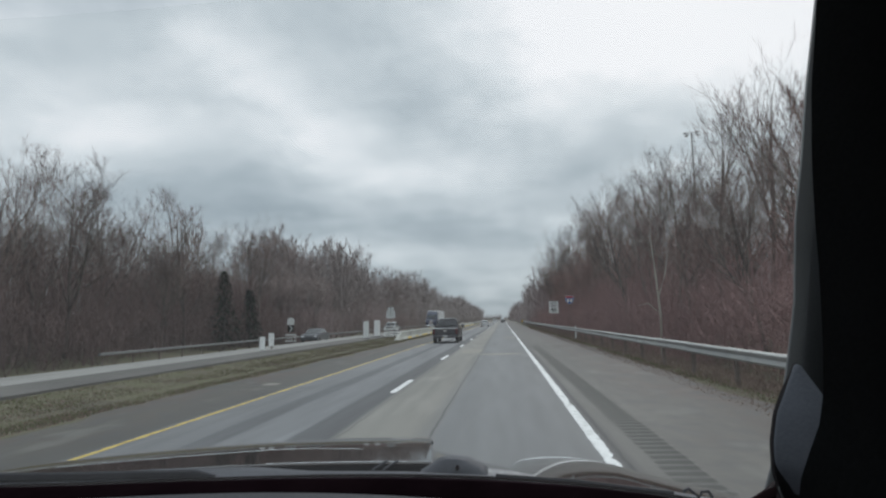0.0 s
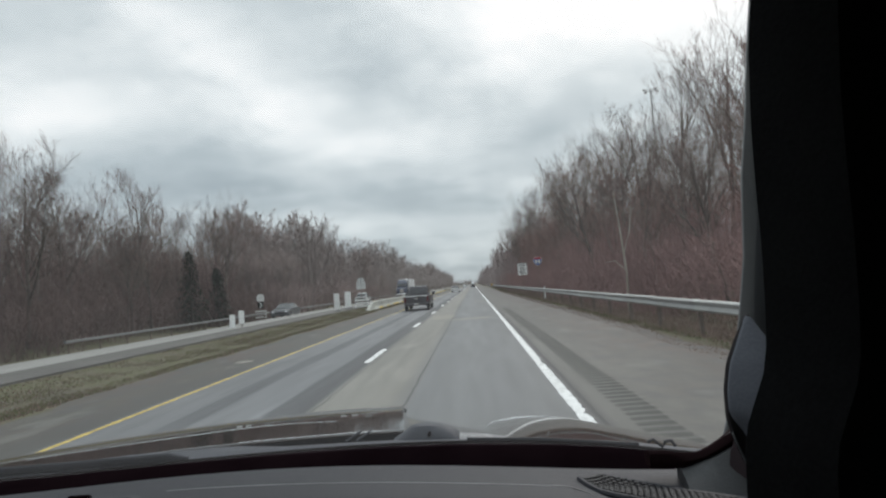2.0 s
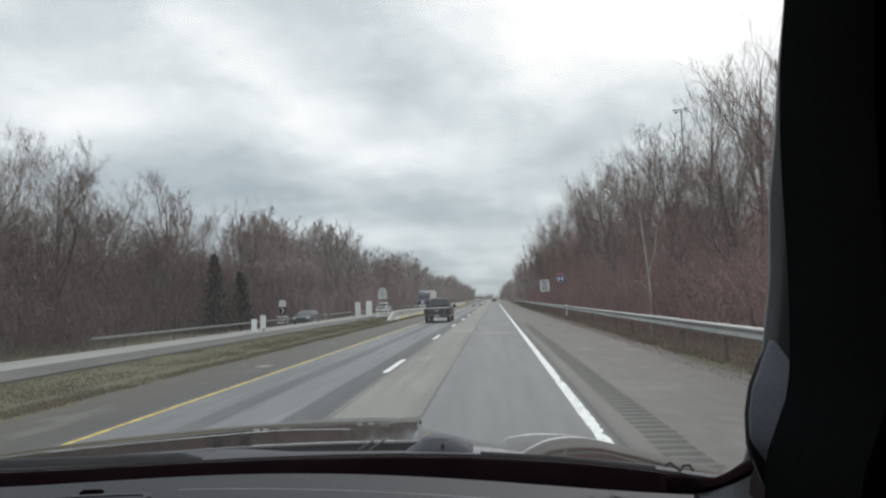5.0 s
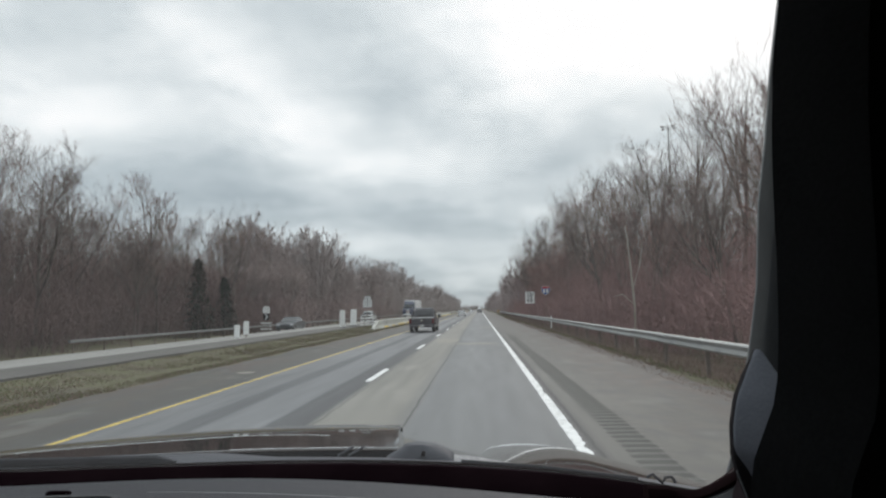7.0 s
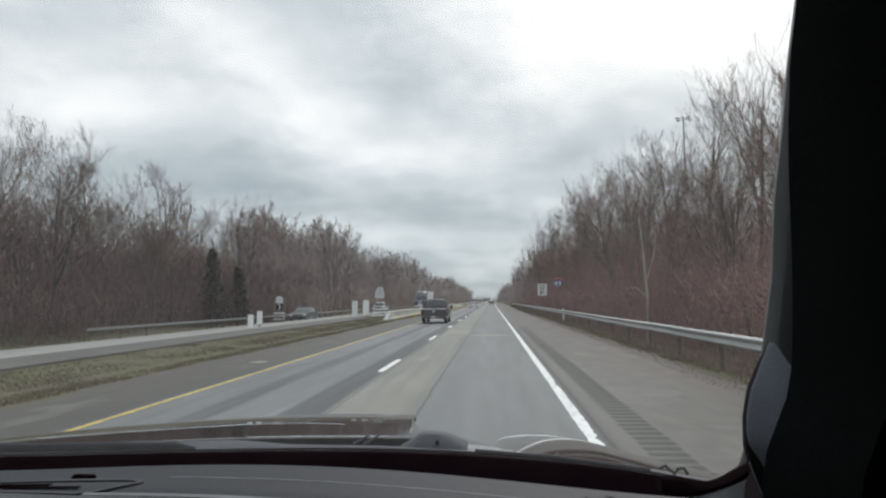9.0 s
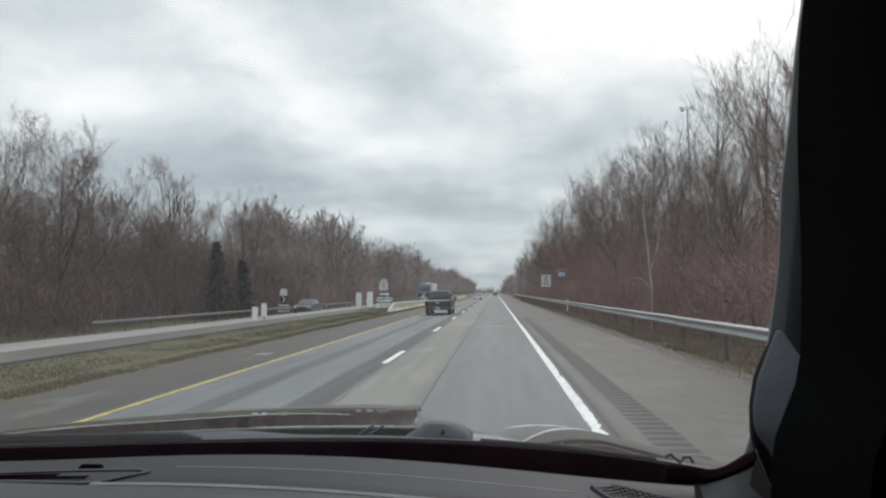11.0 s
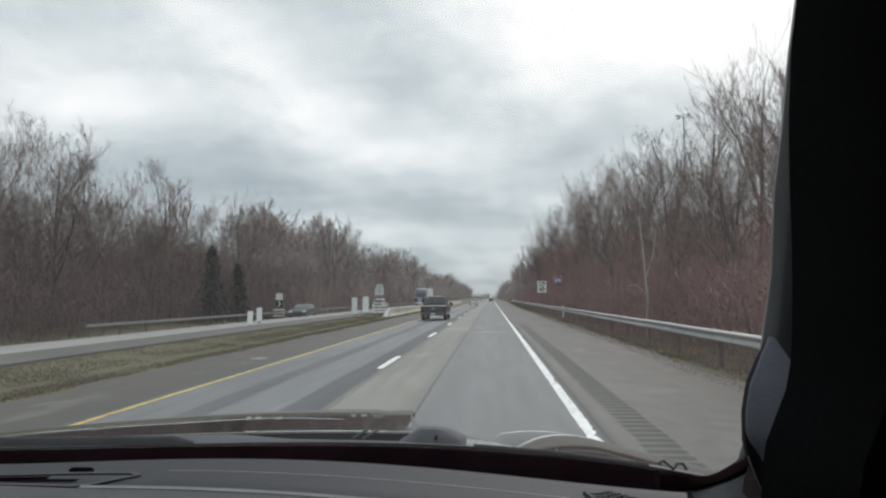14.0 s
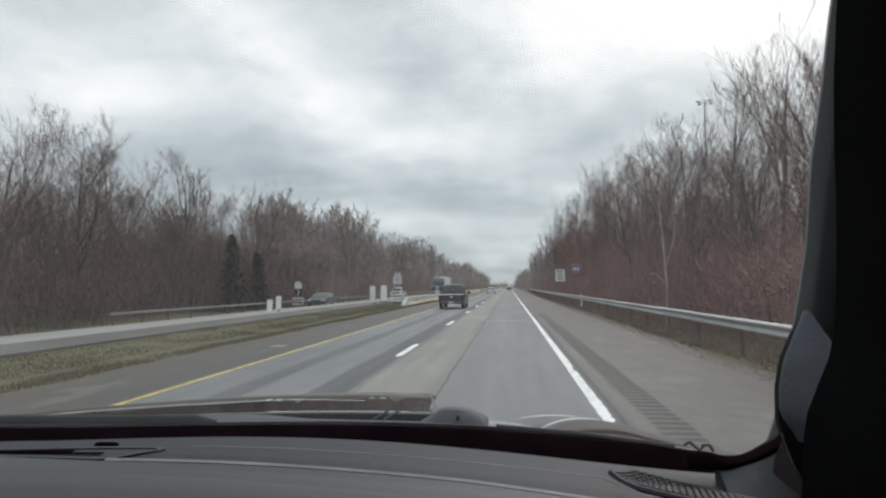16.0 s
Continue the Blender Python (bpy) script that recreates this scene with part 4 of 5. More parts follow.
def jersey(y, painted, seed):
    """One precast safety-shape barrier block, 3.05 m long."""
    r = random.Random(seed)
    prof2 = [(-0.30, 0.0), (-0.30, 0.08), (-0.125, 0.33), (-0.085, 0.79), (-0.065, 0.81), (0.065, 0.81), (0.085, 0.79), (0.125, 0.33), (0.30, 0.08), (0.30, 0.0)]
    b = thing("concrete_barrier", BARRIER_X + r.gauss(0, 0.02), y, -0.16 + 0.01 * r.random(), r.gauss(0, 0.35),
              "weathered concrete barrier block with a yellow painted foot" if painted else "weathered grey concrete barrier block in a row", "barrier", "barrier row along the median")
    body = Build().loft([[(a * s, yy, z * (1 if s == 1 else 0.985)) for a, z in prof2] for yy, s in ((0.0, 0.95), (0.02, 1), (3.0, 1), (3.02, 0.95))])
    part("block", body, BARRIER, b)
    if painted:
        part("painted_foot", Build().loft([[(a + 0.004, yy, z + 0.003) for a, z in ((0.30, 0.0), (0.30, 0.083), (0.215, 0.205), (0.20, 0.205), (0.285, 0.08), (0.285, 0.0))] for yy in (0.03, 2.98)]), YELLOW_BASE, b, "faded yellow paint band")
    if seed % 4 == 0:
        part("reflector", Build().box((0, 1.5, 0.86), (0.03, 0.10, 0.12), bevel=0.01), SIGN_YELLOW, b, "small amber reflector")


y, i = 66.0, 0
while y < 158:
    jersey(y, (i % 7) in (1, 3, 5, 6), i)
    y += 3.06
    i += 1
y = 172.0
while y < 226:
    jersey(y, True, i)
    y += 3.06
    i += 1
# sloping end pieces of the barrier rows
for yy, way in ((66.0, -1), (172.0, -1)):
    e = thing("barrier_end", BARRIER_X, yy, -0.15, 0, "sloping concrete end piece of the barrier row", "barrier")
    part("ramp", Build().loft([[(-0.30, -0.02, 0), (-0.09, -0.02, 0.8), (0.09, -0.02, 0.8), (0.30, -0.02, 0)], [(-0.30, 3.2 * way, 0), (-0.12, 3.2 * way, 0.16), (0.12, 3.2 * way, 0.16), (0.30, 3.2 * way, 0)]]), BARRIER, e)


def text_part(body, size, mat, parent, loc, bold=0.0, label=""):
    cu = bpy.data.curves.new("lettering", "FONT")
    cu.body, cu.size, cu.align_x, cu.align_y, cu.extrude, cu.offset = body, size, "CENTER", "CENTER", 0.002, bold
    tmp = new("lettering", cu)
    me = bpy.data.meshes.new_from_object(tmp)
    bpy.data.objects.remove(tmp)
    me.materials.clear()
    me.materials.append(mat)
    ob = part("lettering", me, None, parent, label)
    ob.matrix_local = pose(*loc, 90, 0, 0)
    return ob


def plate(w, h, r=0.04, t=0.004):
    """A sheet with rounded corners facing -y."""
    c = []
    for cx, cz, a0 in ((w / 2 - r, h / 2 - r, 0), (-w / 2 + r, h / 2 - r, 90), (-w / 2 + r, -h / 2 + r, 180), (w / 2 - r, -h / 2 + r, 270)):
        c += [(cx + r * math.cos(radians(a0 + k * 30)), cz + r * math.sin(radians(a0 + k * 30))) for k in range(4)]
    return Build().loft([[(x, y, z) for x, z in c] for y in (0, t)])


def u_post(h, x=0.0):
    return Build().box((x, 0.03, h / 2 - 0.3), (0.05, 0.03, h + 0.6), bevel=0.006)


def speed_sign(x, y):
    s = thing("speed_limit_sign", x, y, ground_z(x), 0, "white rectangular speed limit sign with black lettering on a steel post", "road sign")
    part("post", u_post(3.9), POST, s)
    p = plate(1.22, 1.52)
    b = part("panel", p, SIGN_WHITE, s)
    b.location = (0, 0, 3.22)
    fr = part("border", plate(1.16, 1.46), SIGN_BLACK, s)
    fr.location = (0, -0.004, 3.22)
    inn = part("field", plate(1.12, 1.42), SIGN_WHITE, s)
    inn.location = (0, -0.008, 3.22)
    text_part("SPEED", 0.30, SIGN_BLACK, s, (0, -0.013, 3.22 + 0.48), 0.006)
    text_part("LIMIT", 0.30, SIGN_BLACK, s, (0, -0.013, 3.22 + 0.17), 0.006)
    text_part("65", 0.72, SIGN_BLACK, s, (0, -0.013, 3.22 - 0.33), 0.014)


speed_sign(6.5, 84)


def shield_sign(x, y):
    s = thing("route_shield", x, y, ground_z(x), 0, "blue and red route shield with white marks on a post", "road sign")
    part("post", u_post(3.4), POST, s)
    out = [(0, -0.46), (0.22, -0.36), (0.38, -0.18), (0.45, 0.05), (0.44, 0.24), (0.36, 0.40), (0.18, 0.44), (0, 0.40), (-0.18, 0.44), (-0.36, 0.40), (-0.44, 0.24), (-0.45, 0.05), (-0.38, -0.18), (-0.22, -0.36)]
    for nm, mat, k, yy, lab in (("border", SIGN_WHITE, 1.0, 0.0, "white rim"), ("field", SIGN_BLUE, 0.93, -0.005, "")):
        part(nm, Build().loft([[(a * k, q, 3.75 + b * k) for a, b in out] for q in (yy - 0.004, yy)]), mat, s, lab)
    part("crown_band", Build().loft([[(a, q, 3.75 + b) for a, b in ((-0.40, 0.22), (0.40, 0.22), (0.33, 0.36), (0.17, 0.40), (0, 0.365), (-0.17, 0.40), (-0.33, 0.36))] for q in (-0.014, -0.010)]), SIGN_RED, s, "red top band")
    for xx in (-0.16, 0.16):
        part("numeral_bar", Build().box((xx, -0.012, 3.70), (0.20, 0.004, 0.36), bevel=0.001), SIGN_WHITE, s)


shield_sign(6.9, 68)


def delineator(x, y, lean=0.0):
    s = thing("delineator_post", x, y, ground_z(x), 0, "slim white roadside marker post", "marker post", "white marker posts")
    ob = part("post", Build().box((0, 0, 0.5), (0.10, 0.02, 1.3), bevel=0.005), SIGN_WHITE, s)
    part("reflector", Build().box((0, -0.014, 1.02), (0.075, 0.008, 0.11), bevel=0.002), ALU, s, "silver reflector")


for y in (58, 112, 186, 250, 300, 342, 412, 470):
    delineator(6.3, y)


def hazard_marker(x, y):
    s = thing("hazard_marker", x, y, ground_z(x), 0, "yellow hazard board with black diagonal stripes at the rail's end", "road sign")
    part("post", u_post(1.2), POST, s)
    part("panel", plate(0.6, 0.62), SIGN_YELLOW, s).location = (0, 0, 0.95)
    for k in range(3):
        c = -0.22 + 0.22 * k
        part("stripe", Build().loft([[(c - 0.13, q, 0.70), (c - 0.03, q, 0.70), (c + 0.15, q, 1.20), (c + 0.05, q, 1.20)] for q in (-0.008, -0.004)]), SIGN_BLACK, s)


hazard_marker(5.7, 196)


def median_sign(x, y):
    """Stacked sign panels that face the other carriageway, seen from their bare backs, over three white boards on two posts."""
    s = thing("median_sign", x, y, ground_z(x), 4, "grey sign backs over three white boards on the grass median", "road sign", "signs beside the far carriageway")
    part("post", u_post(3.15), POST, s)
    part("panel", plate(0.92, 0.78), ALU, s).location = (0, -0.03, 2.45)
    part("panel", plate(0.62, 0.36), ALU, s).location = (0.02, -0.034, 3.02)
    part("post_clamp", Build().box((0, -0.05, 2.70), (0.05, 0.03, 0.95), bevel=0.008), DULL_STEEL, s)
    for k in range(3):
        d = part("board", Build().box((0, -0.035, 0.34 + 0.31 * k), (1.42, 0.03, 0.18), bevel=0.006), SIGN_WHITE, s, "worn white board")
        for e in (-0.30, 0.36):
            part("strap", Build().box((e, -0.055, 0.34 + 0.31 * k), (0.05, 0.012, 0.20), bevel=0.003), DULL_STEEL, d)
    for e in (-0.30, 0.36):
        part("leg", Build().box((e, 0.0, 0.50), (0.05, 0.05, 1.15), bevel=0.006), POST, s)


def chevron_sign(x, y):
    """White arched sign over a dark chevron board and three white boards, beyond the far carriageway."""
    s = thing("chevron_sign", x, y, ground_z(x), -6, "white arched sign over a dark chevron board and three white boards", "road sign", "signs beside the far carriageway")
    part("post", u_post(2.75), POST, s)
    arch = [(0.42 * math.cos(a), -0.03, 2.62 + 0.26 * math.sin(a)) for a in span(0.0, math.pi, 11)]
    front = [(0.42, -0.03, 2.10)] + arch + [(-0.42, -0.03, 2.10)]
    part("panel", Build().loft([front, [(px, py + 0.006, pz) for px, py, pz in front]]), SIGN_WHITE, s, "white arched panel")
    board = part("chevron_board", Build().box((0, -0.03, 1.70), (0.70, 0.02, 0.72), bevel=0.01), SIGN_BLACK, s, "dark board")
    hook = [(-0.20, 2.02), (0.02, 2.02), (0.24, 1.70), (0.02, 1.38), (-0.20, 1.38), (0.02, 1.70)]
    part("chevron", Build().loft([[(px, -0.043, pz) for px, pz in hook], [(px, -0.047, pz) for px, pz in hook]]), ALU, board, "pale chevron")
    for k in range(3):
        part("board", Build().box((0, -0.035, 0.38 + 0.32 * k), (1.30, 0.03, 0.17), bevel=0.006), SIGN_WHITE, s, "worn white board")


median_sign(-11.4, 66)
chevron_sign(-23.2, 70)


def white_panels(x, y, w, h, n, label):
    s = thing("marker_panels", x, y, ground_z(x) + 0.02, 0, label, "barricade", "white marker panels")
    for k in range(n):
        xx = (k - (n - 1) / 2) * (w + 0.12)
        r = random.Random(k + int(y))
        part("panel", Build().box((xx, 0.25 * k, h / 2 + 0.12 + 0.2 * k), (w, 0.04, h), rx=3 * r.gauss(0, 1), bevel=0.012), SIGN_WHITE, s)
        part("leg", Build().box((xx, 0.25 * k + 0.05, 0.2 + 0.1 * k), (0.05, 0.05, 0.5 + 0.2 * k)), POST, s)
    part("foot", Build().box((0, 0.1, 0.03), (w * n, 0.5, 0.08), bevel=0.02), RUBBER, s)


white_panels(-13.6, 36.6, 0.32, 0.75, 2, "pair of white marker panels on a rubber foot")
white_panels(-12.5, 59.0, 0.5, 1.5, 1, "tall white marker panel on a rubber foot")
white_panels(-12.6, 64.8, 0.6, 1.55, 1, "tall white marker panel on a rubber foot")


def mast(x, y, h):
    s = thing("light_mast", x, y, ground_z(x), 0, "tall slim steel light mast behind the trees", "street lamp")
    part("pole", Build().tube([(0, 0, -0.3), (0, 0, h)], [0.18, 0.07], 10), STEEL, s, smooth=True)
    part("ring", Build().tube([(0.55 * math.cos(a), 0.55 * math.sin(a), h) for a in span(0, 6.28, 13)], 0.04, 6), STEEL, s)
    for k in range(4):
        a = k * 1.571 + 0.4
        part("lamp_head", Build().box((0.9 * math.cos(a), 0.9 * math.sin(a), h - 0.05), (0.42, 0.28, 0.16), rz=math.degrees(a), bevel=0.05), STEEL, s)


mast(22.5, 76, 21.5)
mast(25.5, 62, 15.8)


def fallen_wood(x, y, rz, l, r0, label):
    s = thing("fallen_log", x, y, ground_z(x), rz, label, "log")
    pts = [(l * t, 0.12 * math.sin(4 * t), r0 + 0.06 * math.sin(7 * t)) for t in span(0, 1, 9)]
    part("stem", Build().tube(pts, [r0 * (1 - 0.5 * t) for t in span(0, 1, 9)], 9), PALE_BARK, s)
    for k in range(4):
        t = 0.35 + 0.15 * k
        part("broken_branch", Build().tube([(l * t, 0, r0), (l * t + 0.3, 0.2 * (-1) ** k, r0 + 0.35), (l * t + 0.5, 0.3 * (-1) ** k, r0 + 0.75)], [r0 * 0.4, r0 * 0.25, 0.008], 6), PALE_BARK, s)


fallen_wood(8.6, 284, 12, 4.2, 0.09, "pale barkless log lying in the brush")
fallen_wood(10.4, 287, 70, 3.0, 0.06, "pale broken branch lying among leaves")
fallen_wood(8.8, 392, 105, 2.6, 0.06, "pale broken branch lying among leaves")


# ---- other vehicles ----
def wheel(parent, x, y, r, w, rim_mat=CHROME):
    t = part("wheel", Build().tube([(x - w / 2, y, r), (x - w / 2 + 0.03, y, r), (x + w / 2 - 0.03, y, r), (x + w / 2, y, r)], [r * 0.93, r, r, r * 0.93], 20), RUBBER, parent, smooth=True)
    part("rim", Build().tube([(x - w / 2 - 0.006, y, r), (x + w / 2 + 0.006, y, r)], r * 0.6, 14), rim_mat, t, "bright alloy rim")


def shell(profile, half, taper_from, taper):
    """A body from its side outline (y, z); it narrows above taper_from. Rounded along both sides."""
    def at(s, k):
        out = []
        for y, z in profile:
            w = half - (taper * (z - taper_from) if z > taper_from else 0)
            out.append((s * (w - k), y, z if k == 0 else z - 0.0))
        return out
    inner = [(0.97 * y0 + 0.03 * sum(p[0] for p in profile) / len(profile), 0.97 * z0 + 0.03 * sum(p[1] for p in profile) / len(profile)) for y0, z0 in profile]
    def cap(s):
        return [(s * (half - (taper * (z - taper_from) if z > taper_from else 0)), y, z) for y, z in inner]
    def side(s):
        return [(s * (half - 0.05 - (taper * (z - taper_from) if z > taper_from else 0)), y, z) for y, z in profile]
    return Build().loft([cap(-1), side(-1), side(1), cap(1)])


def pickup_truck(x, y, z, rz, paint, label):
    c = thing("pickup_truck", x, y, z, rz, label, "pickup truck")
    part("body", shell([(-2.75, 0.62), (-2.72, 1.12), (-0.55, 1.15), (2.0, 1.12), (2.75, 1.05), (2.85, 0.6), (2.6, 0.42), (-2.5, 0.42)], 0.99, 1.0, 0.25), paint, c, smooth=True)
    part("cab", shell([(-0.65, 1.10), (-0.45, 1.62), (-0.30, 1.86), (0.6, 1.90), (1.05, 1.80), (1.85, 1.14)], 0.88, 1.12, 0.26), paint, c, smooth=True)
    tg = part("tailgate", Build().box((0, -2.765, 0.87), (1.55, 0.05, 0.50), bevel=0.02), paint, c)
    part("trim_strip", Build().box((0, -2.775, 1.115), (1.86, 0.06, 0.055), bevel=0.015), CHROME, tg, "bright rail along the top")
    part("badge", Build().box((0, -2.80, 0.93), (0.26, 0.02, 0.10), bevel=0.03), CHROME, tg, "small bright badge")
    part("bumper", Build().box((0, -2.84, 0.50), (1.86, 0.20, 0.20), bevel=0.05), paint, c)
    part("bumper_step", Build().box((0, -2.95, 0.52), (0.36, 0.02, 0.15), bevel=0.008), CHROME, c, "bright bumper centre with a blank plate")
    part("rear_window", Build().box((0, -0.575, 1.50), (1.24, 0.03, 0.38), rx=-18, bevel=0.01), GLASS_REAR, c)
    part("roof_strip", Build().box((0, -0.36, 1.885), (1.30, 0.06, 0.03), bevel=0.01), CHROME, c, "pale strip at the roof's rear edge")
    part("grille", Build().box((0, 2.84, 0.82), (1.2, 0.08, 0.34), bevel=0.03), RUBBER, c)
    part("windscreen", Build().box((0, 1.47, 1.47), (1.40, 0.03, 0.70), rx=50, bevel=0.01), GLASS_DARK, c)
    for s in (-1, 1):
        part("headlamp", Build().box((s * 0.78, 2.76, 0.86), (0.30, 0.14, 0.22), bevel=0.03), CLEAR_LENS, c)
        part("tail_lamp", Build().box((s * 0.885, -2.75, 0.90), (0.19, 0.07, 0.42), bevel=0.02), RED_LENS, c, "dull red tail lamp")
        part("side_mirror", Build().box((s * 1.12, 1.25, 1.25), (0.26, 0.12, 0.26), bevel=0.04), paint, c)
        part("side_window", Build().box((s * 0.825, 0.5, 1.46), (0.03, 1.7, 0.38), bevel=0.01), GLASS_DARK, c)
        wheel(c, s * 0.86, -1.75, 0.40, 0.27)
        wheel(c, s * 0.86, 1.80, 0.40, 0.27)


pickup_truck(-4.45, 52.8, 0, 0, PAINT_DARK, "dark grey crew-cab pickup truck with a chrome-edged tailgate, on the road")
pickup_truck(-19.3, 113.0, -0.27, 180, PAINT_PALE, "pale silver pickup truck coming along the far carriageway")


def sedan(x, y, z, rz, paint, label, name="car"):
    c = thing(name, x, y, z, rz, label, "car")
    part("body", shell([(-2.25, 0.55), (-2.2, 0.95), (-1.3, 1.02), (1.0, 0.98), (2.1, 0.80), (2.3, 0.60), (2.2, 0.30), (-2.15, 0.30)], 0.90, 0.9, 0.3), paint, c, smooth=True)
    part("cabin", shell([(-1.75, 0.98), (-1.05, 1.38), (-0.6, 1.46), (0.2, 1.45), (1.15, 0.97)], 0.80, 0.98, 0.32), GLASS_DARK, c, smooth=True)
    part("roof", shell([(-1.0, 1.41), (-0.6, 1.475), (0.15, 1.465), (0.3, 1.41)], 0.66, 1.4, 0.3), paint, c, smooth=True)
    part("bumper", Build().box((0, 2.25, 0.42), (1.7, 0.14, 0.2), bevel=0.05), paint, c)
    part("bumper", Build().box((0, -2.2, 0.45), (1.7, 0.14, 0.22), bevel=0.05), paint, c)
    part("grille", Build().box((0, 2.31, 0.60), (0.9, 0.05, 0.14), bevel=0.02), RUBBER, c)
    for s in (-1, 1):
        part("headlamp", Build().box((s * 0.68, 2.14, 0.68), (0.34, 0.2, 0.13), bevel=0.04), CLEAR_LENS, c)
        part("tail_lamp", Build().box((s * 0.68, -2.22, 0.80), (0.34, 0.08, 0.16), bevel=0.03), RED_LENS, c)
        for yy in (-1.35, 1.40):
            wheel(c, s * 0.80, yy, 0.32, 0.21)


sedan(-19.3, 66, -0.27, 180, PAINT_SILVER, "dark grey saloon car on the far carriageway")
sedan(-4.1, 150, 0.0, 0, PAINT_WHITE, "small white car far ahead on the road")
sedan(0.0, 260, 0.0, 0, PAINT_DARK, "dark car far ahead on the road")
sedan(-4.0, 330, 0.0, 0, PAINT_WHITE, "white car far off on the road")


def semi_truck(x, y, z):
    c = thing("semi_truck", x, y, z, 180, "navy tractor unit with a white box trailer on the far carriageway", "truck")
    part("trailer", Build().box((0, -7.5, 2.55), (2.55, 14.5, 2.8), bevel=0.05), PAINT_WHITE, c, "white box trailer")
    part("side_skirt", Build().box((1.2, -8.0, 0.75), (0.04, 7.0, 0.7), bevel=0.01), PAINT_WHITE, c)
    part("side_skirt", Build().box((-1.2, -8.0, 0.75), (0.04, 7.0, 0.7), bevel=0.01), PAINT_WHITE, c)
    part("cab", shell([(0.2, 0.9), (0.2, 3.7), (1.6, 3.75), (2.6, 3.1), (3.2, 2.1), (4.9, 1.75), (5.2, 1.2), (5.1, 0.5), (0.2, 0.5)], 1.2, 2.0, 0.06), PAINT_NAVY, c, smooth=True)
    part("windscreen", Build().box((0, 2.98, 2.55), (2.0, 0.06, 0.85), rx=33, bevel=0.02), GLASS_DARK, c)
    part("grille", Build().box((0, 5.16, 1.2), (0.9, 0.08, 0.9), bevel=0.04), CHROME, c)
    part("bumper", Build().box((0, 5.2, 0.5), (2.3, 0.25, 0.32), bevel=0.08), CHROME, c)
    for s in (-1, 1):
        part("headlamp", Build().box((s * 0.9, 5.05, 1.05), (0.35, 0.2, 0.25), bevel=0.06), CLEAR_LENS, c)
        for yy in (4.1, 0.4, -0.9, -12.5, -13.8):
            wheel(c, s * 1.08, yy, 0.5, 0.3)


semi_truck(-16.2, 152, 0.03)


# ---- the car that the camera rides in: hood, cowl, dashboard, pillar ----
car = thing("car", -0.40, 0, 0, 0, "dark maroon car seen from inside, with grey dashboard and black trim", "car")
CX = -0.40      # its middle line


def car_part(name, build, mat, label="", smooth=True, parent=None):
    b = Build().add([(x - CX, y, z) for x, y, z in build.v], build.f)
    return part(name, b, mat, parent or car, label, smooth)


def bump_of(x, a, b, e):
    """1 between a and b, falling to 0 over e on both sides."""
    t = min((x - a) / e, (b - x) / e) + 0.5
    t = max(0.0, min(1.0, t))
    return t * t * (3 - 2 * t)


def between(x, knots):
    """A value that runs through the knots (place, value), level beyond both ends."""
    if x <= knots[0][0]:
        return knots[0][1]
    for (a, va), (b, vb) in zip(knots, knots[1:]):
        if x <= b:
            t = (x - a) / (b - a)
            return va + (vb - va) * t
    return knots[-1][1]


def ease(t):
    t = max(0.0, min(1.0, t))
    return t * t * (3 - 2 * t)


def poly(x, *c):
    return sum(k * x ** i for i, k in enumerate(c))


HOOD_REAR = 1.25


def cowl_front(x):
    return between(x, ((-1.35, 1.485), (-0.94, 1.509), (-0.66, 1.5235), (-0.47, 1.527), (-0.40, 1.522), (-0.366, 1.520), (-0.218, 1.5192), (-0.156, 1.518), (-0.043, 1.513), (0.04, 1.508), (0.10, 1.503), (0.228, 1.4914), (0.30, 1.481), (0.48, 1.45)))


def hood_left(x, y):
    d = 1.95 - y
    rise = 0.172 * d - (0.217 if d < 0 else 0.102) * d * d if d < 0.5 else 0.0605 + 0.07 * (d - 0.5)
    return poly(max(-1.45, min(-0.1, x)), 1.4459, -0.0298, -0.0702, -0.0089) + rise


CREST = ((-0.012, 1.3268), (0.006, 1.3392), (0.025, 1.3481), (0.066, 1.3537), (0.112, 1.3575), (0.180, 1.3557), (0.238, 1.3500), (0.285, 1.3386), (0.335, 1.3220), (0.405, 1.3000), (0.481, 1.2770), (0.56, 1.2520))


def hood_right(x, y):
    """A rounded fender crest across the hood, falling to the cowl behind it."""
    zc = (between(x - 0.012, CREST) + between(x, CREST) + between(x + 0.012, CREST)) / 3
    d, slope = y - 2.10, (zc - 1.78) / 2.10
    rear = 1.78 + (cowl_front(0.96 * x) - 1.78) * HOOD_REAR / 1.2 - 0.001
    k = max(0.02, (zc - 0.85 * slope - rear) / 0.7225)
    return zc + slope * d - (k if d < 0 else 0.06) * d * d


def hood_z(x, y):
    """Two humps with a lower channel between them: a sharp step on one side of it, a soft flank on the other."""
    step = -0.1205 * y
    if x < step:
        z = hood_left(x, y)
    elif x < 0.03:
        t = (x - step) / (0.012 - step)
        valley = hood_left(step, y) - 0.036 - 0.060 * t
        z = valley + (hood_left(step, y) - valley) * (1 - ease((x - step) / 0.008))
        z += (hood_right(x, y) - z) * ease((x + 0.008) / 0.032)
    else:
        z = hood_right(x, y)
    return z - 0.16 * max(0.0, y - 2.35) ** 1.6


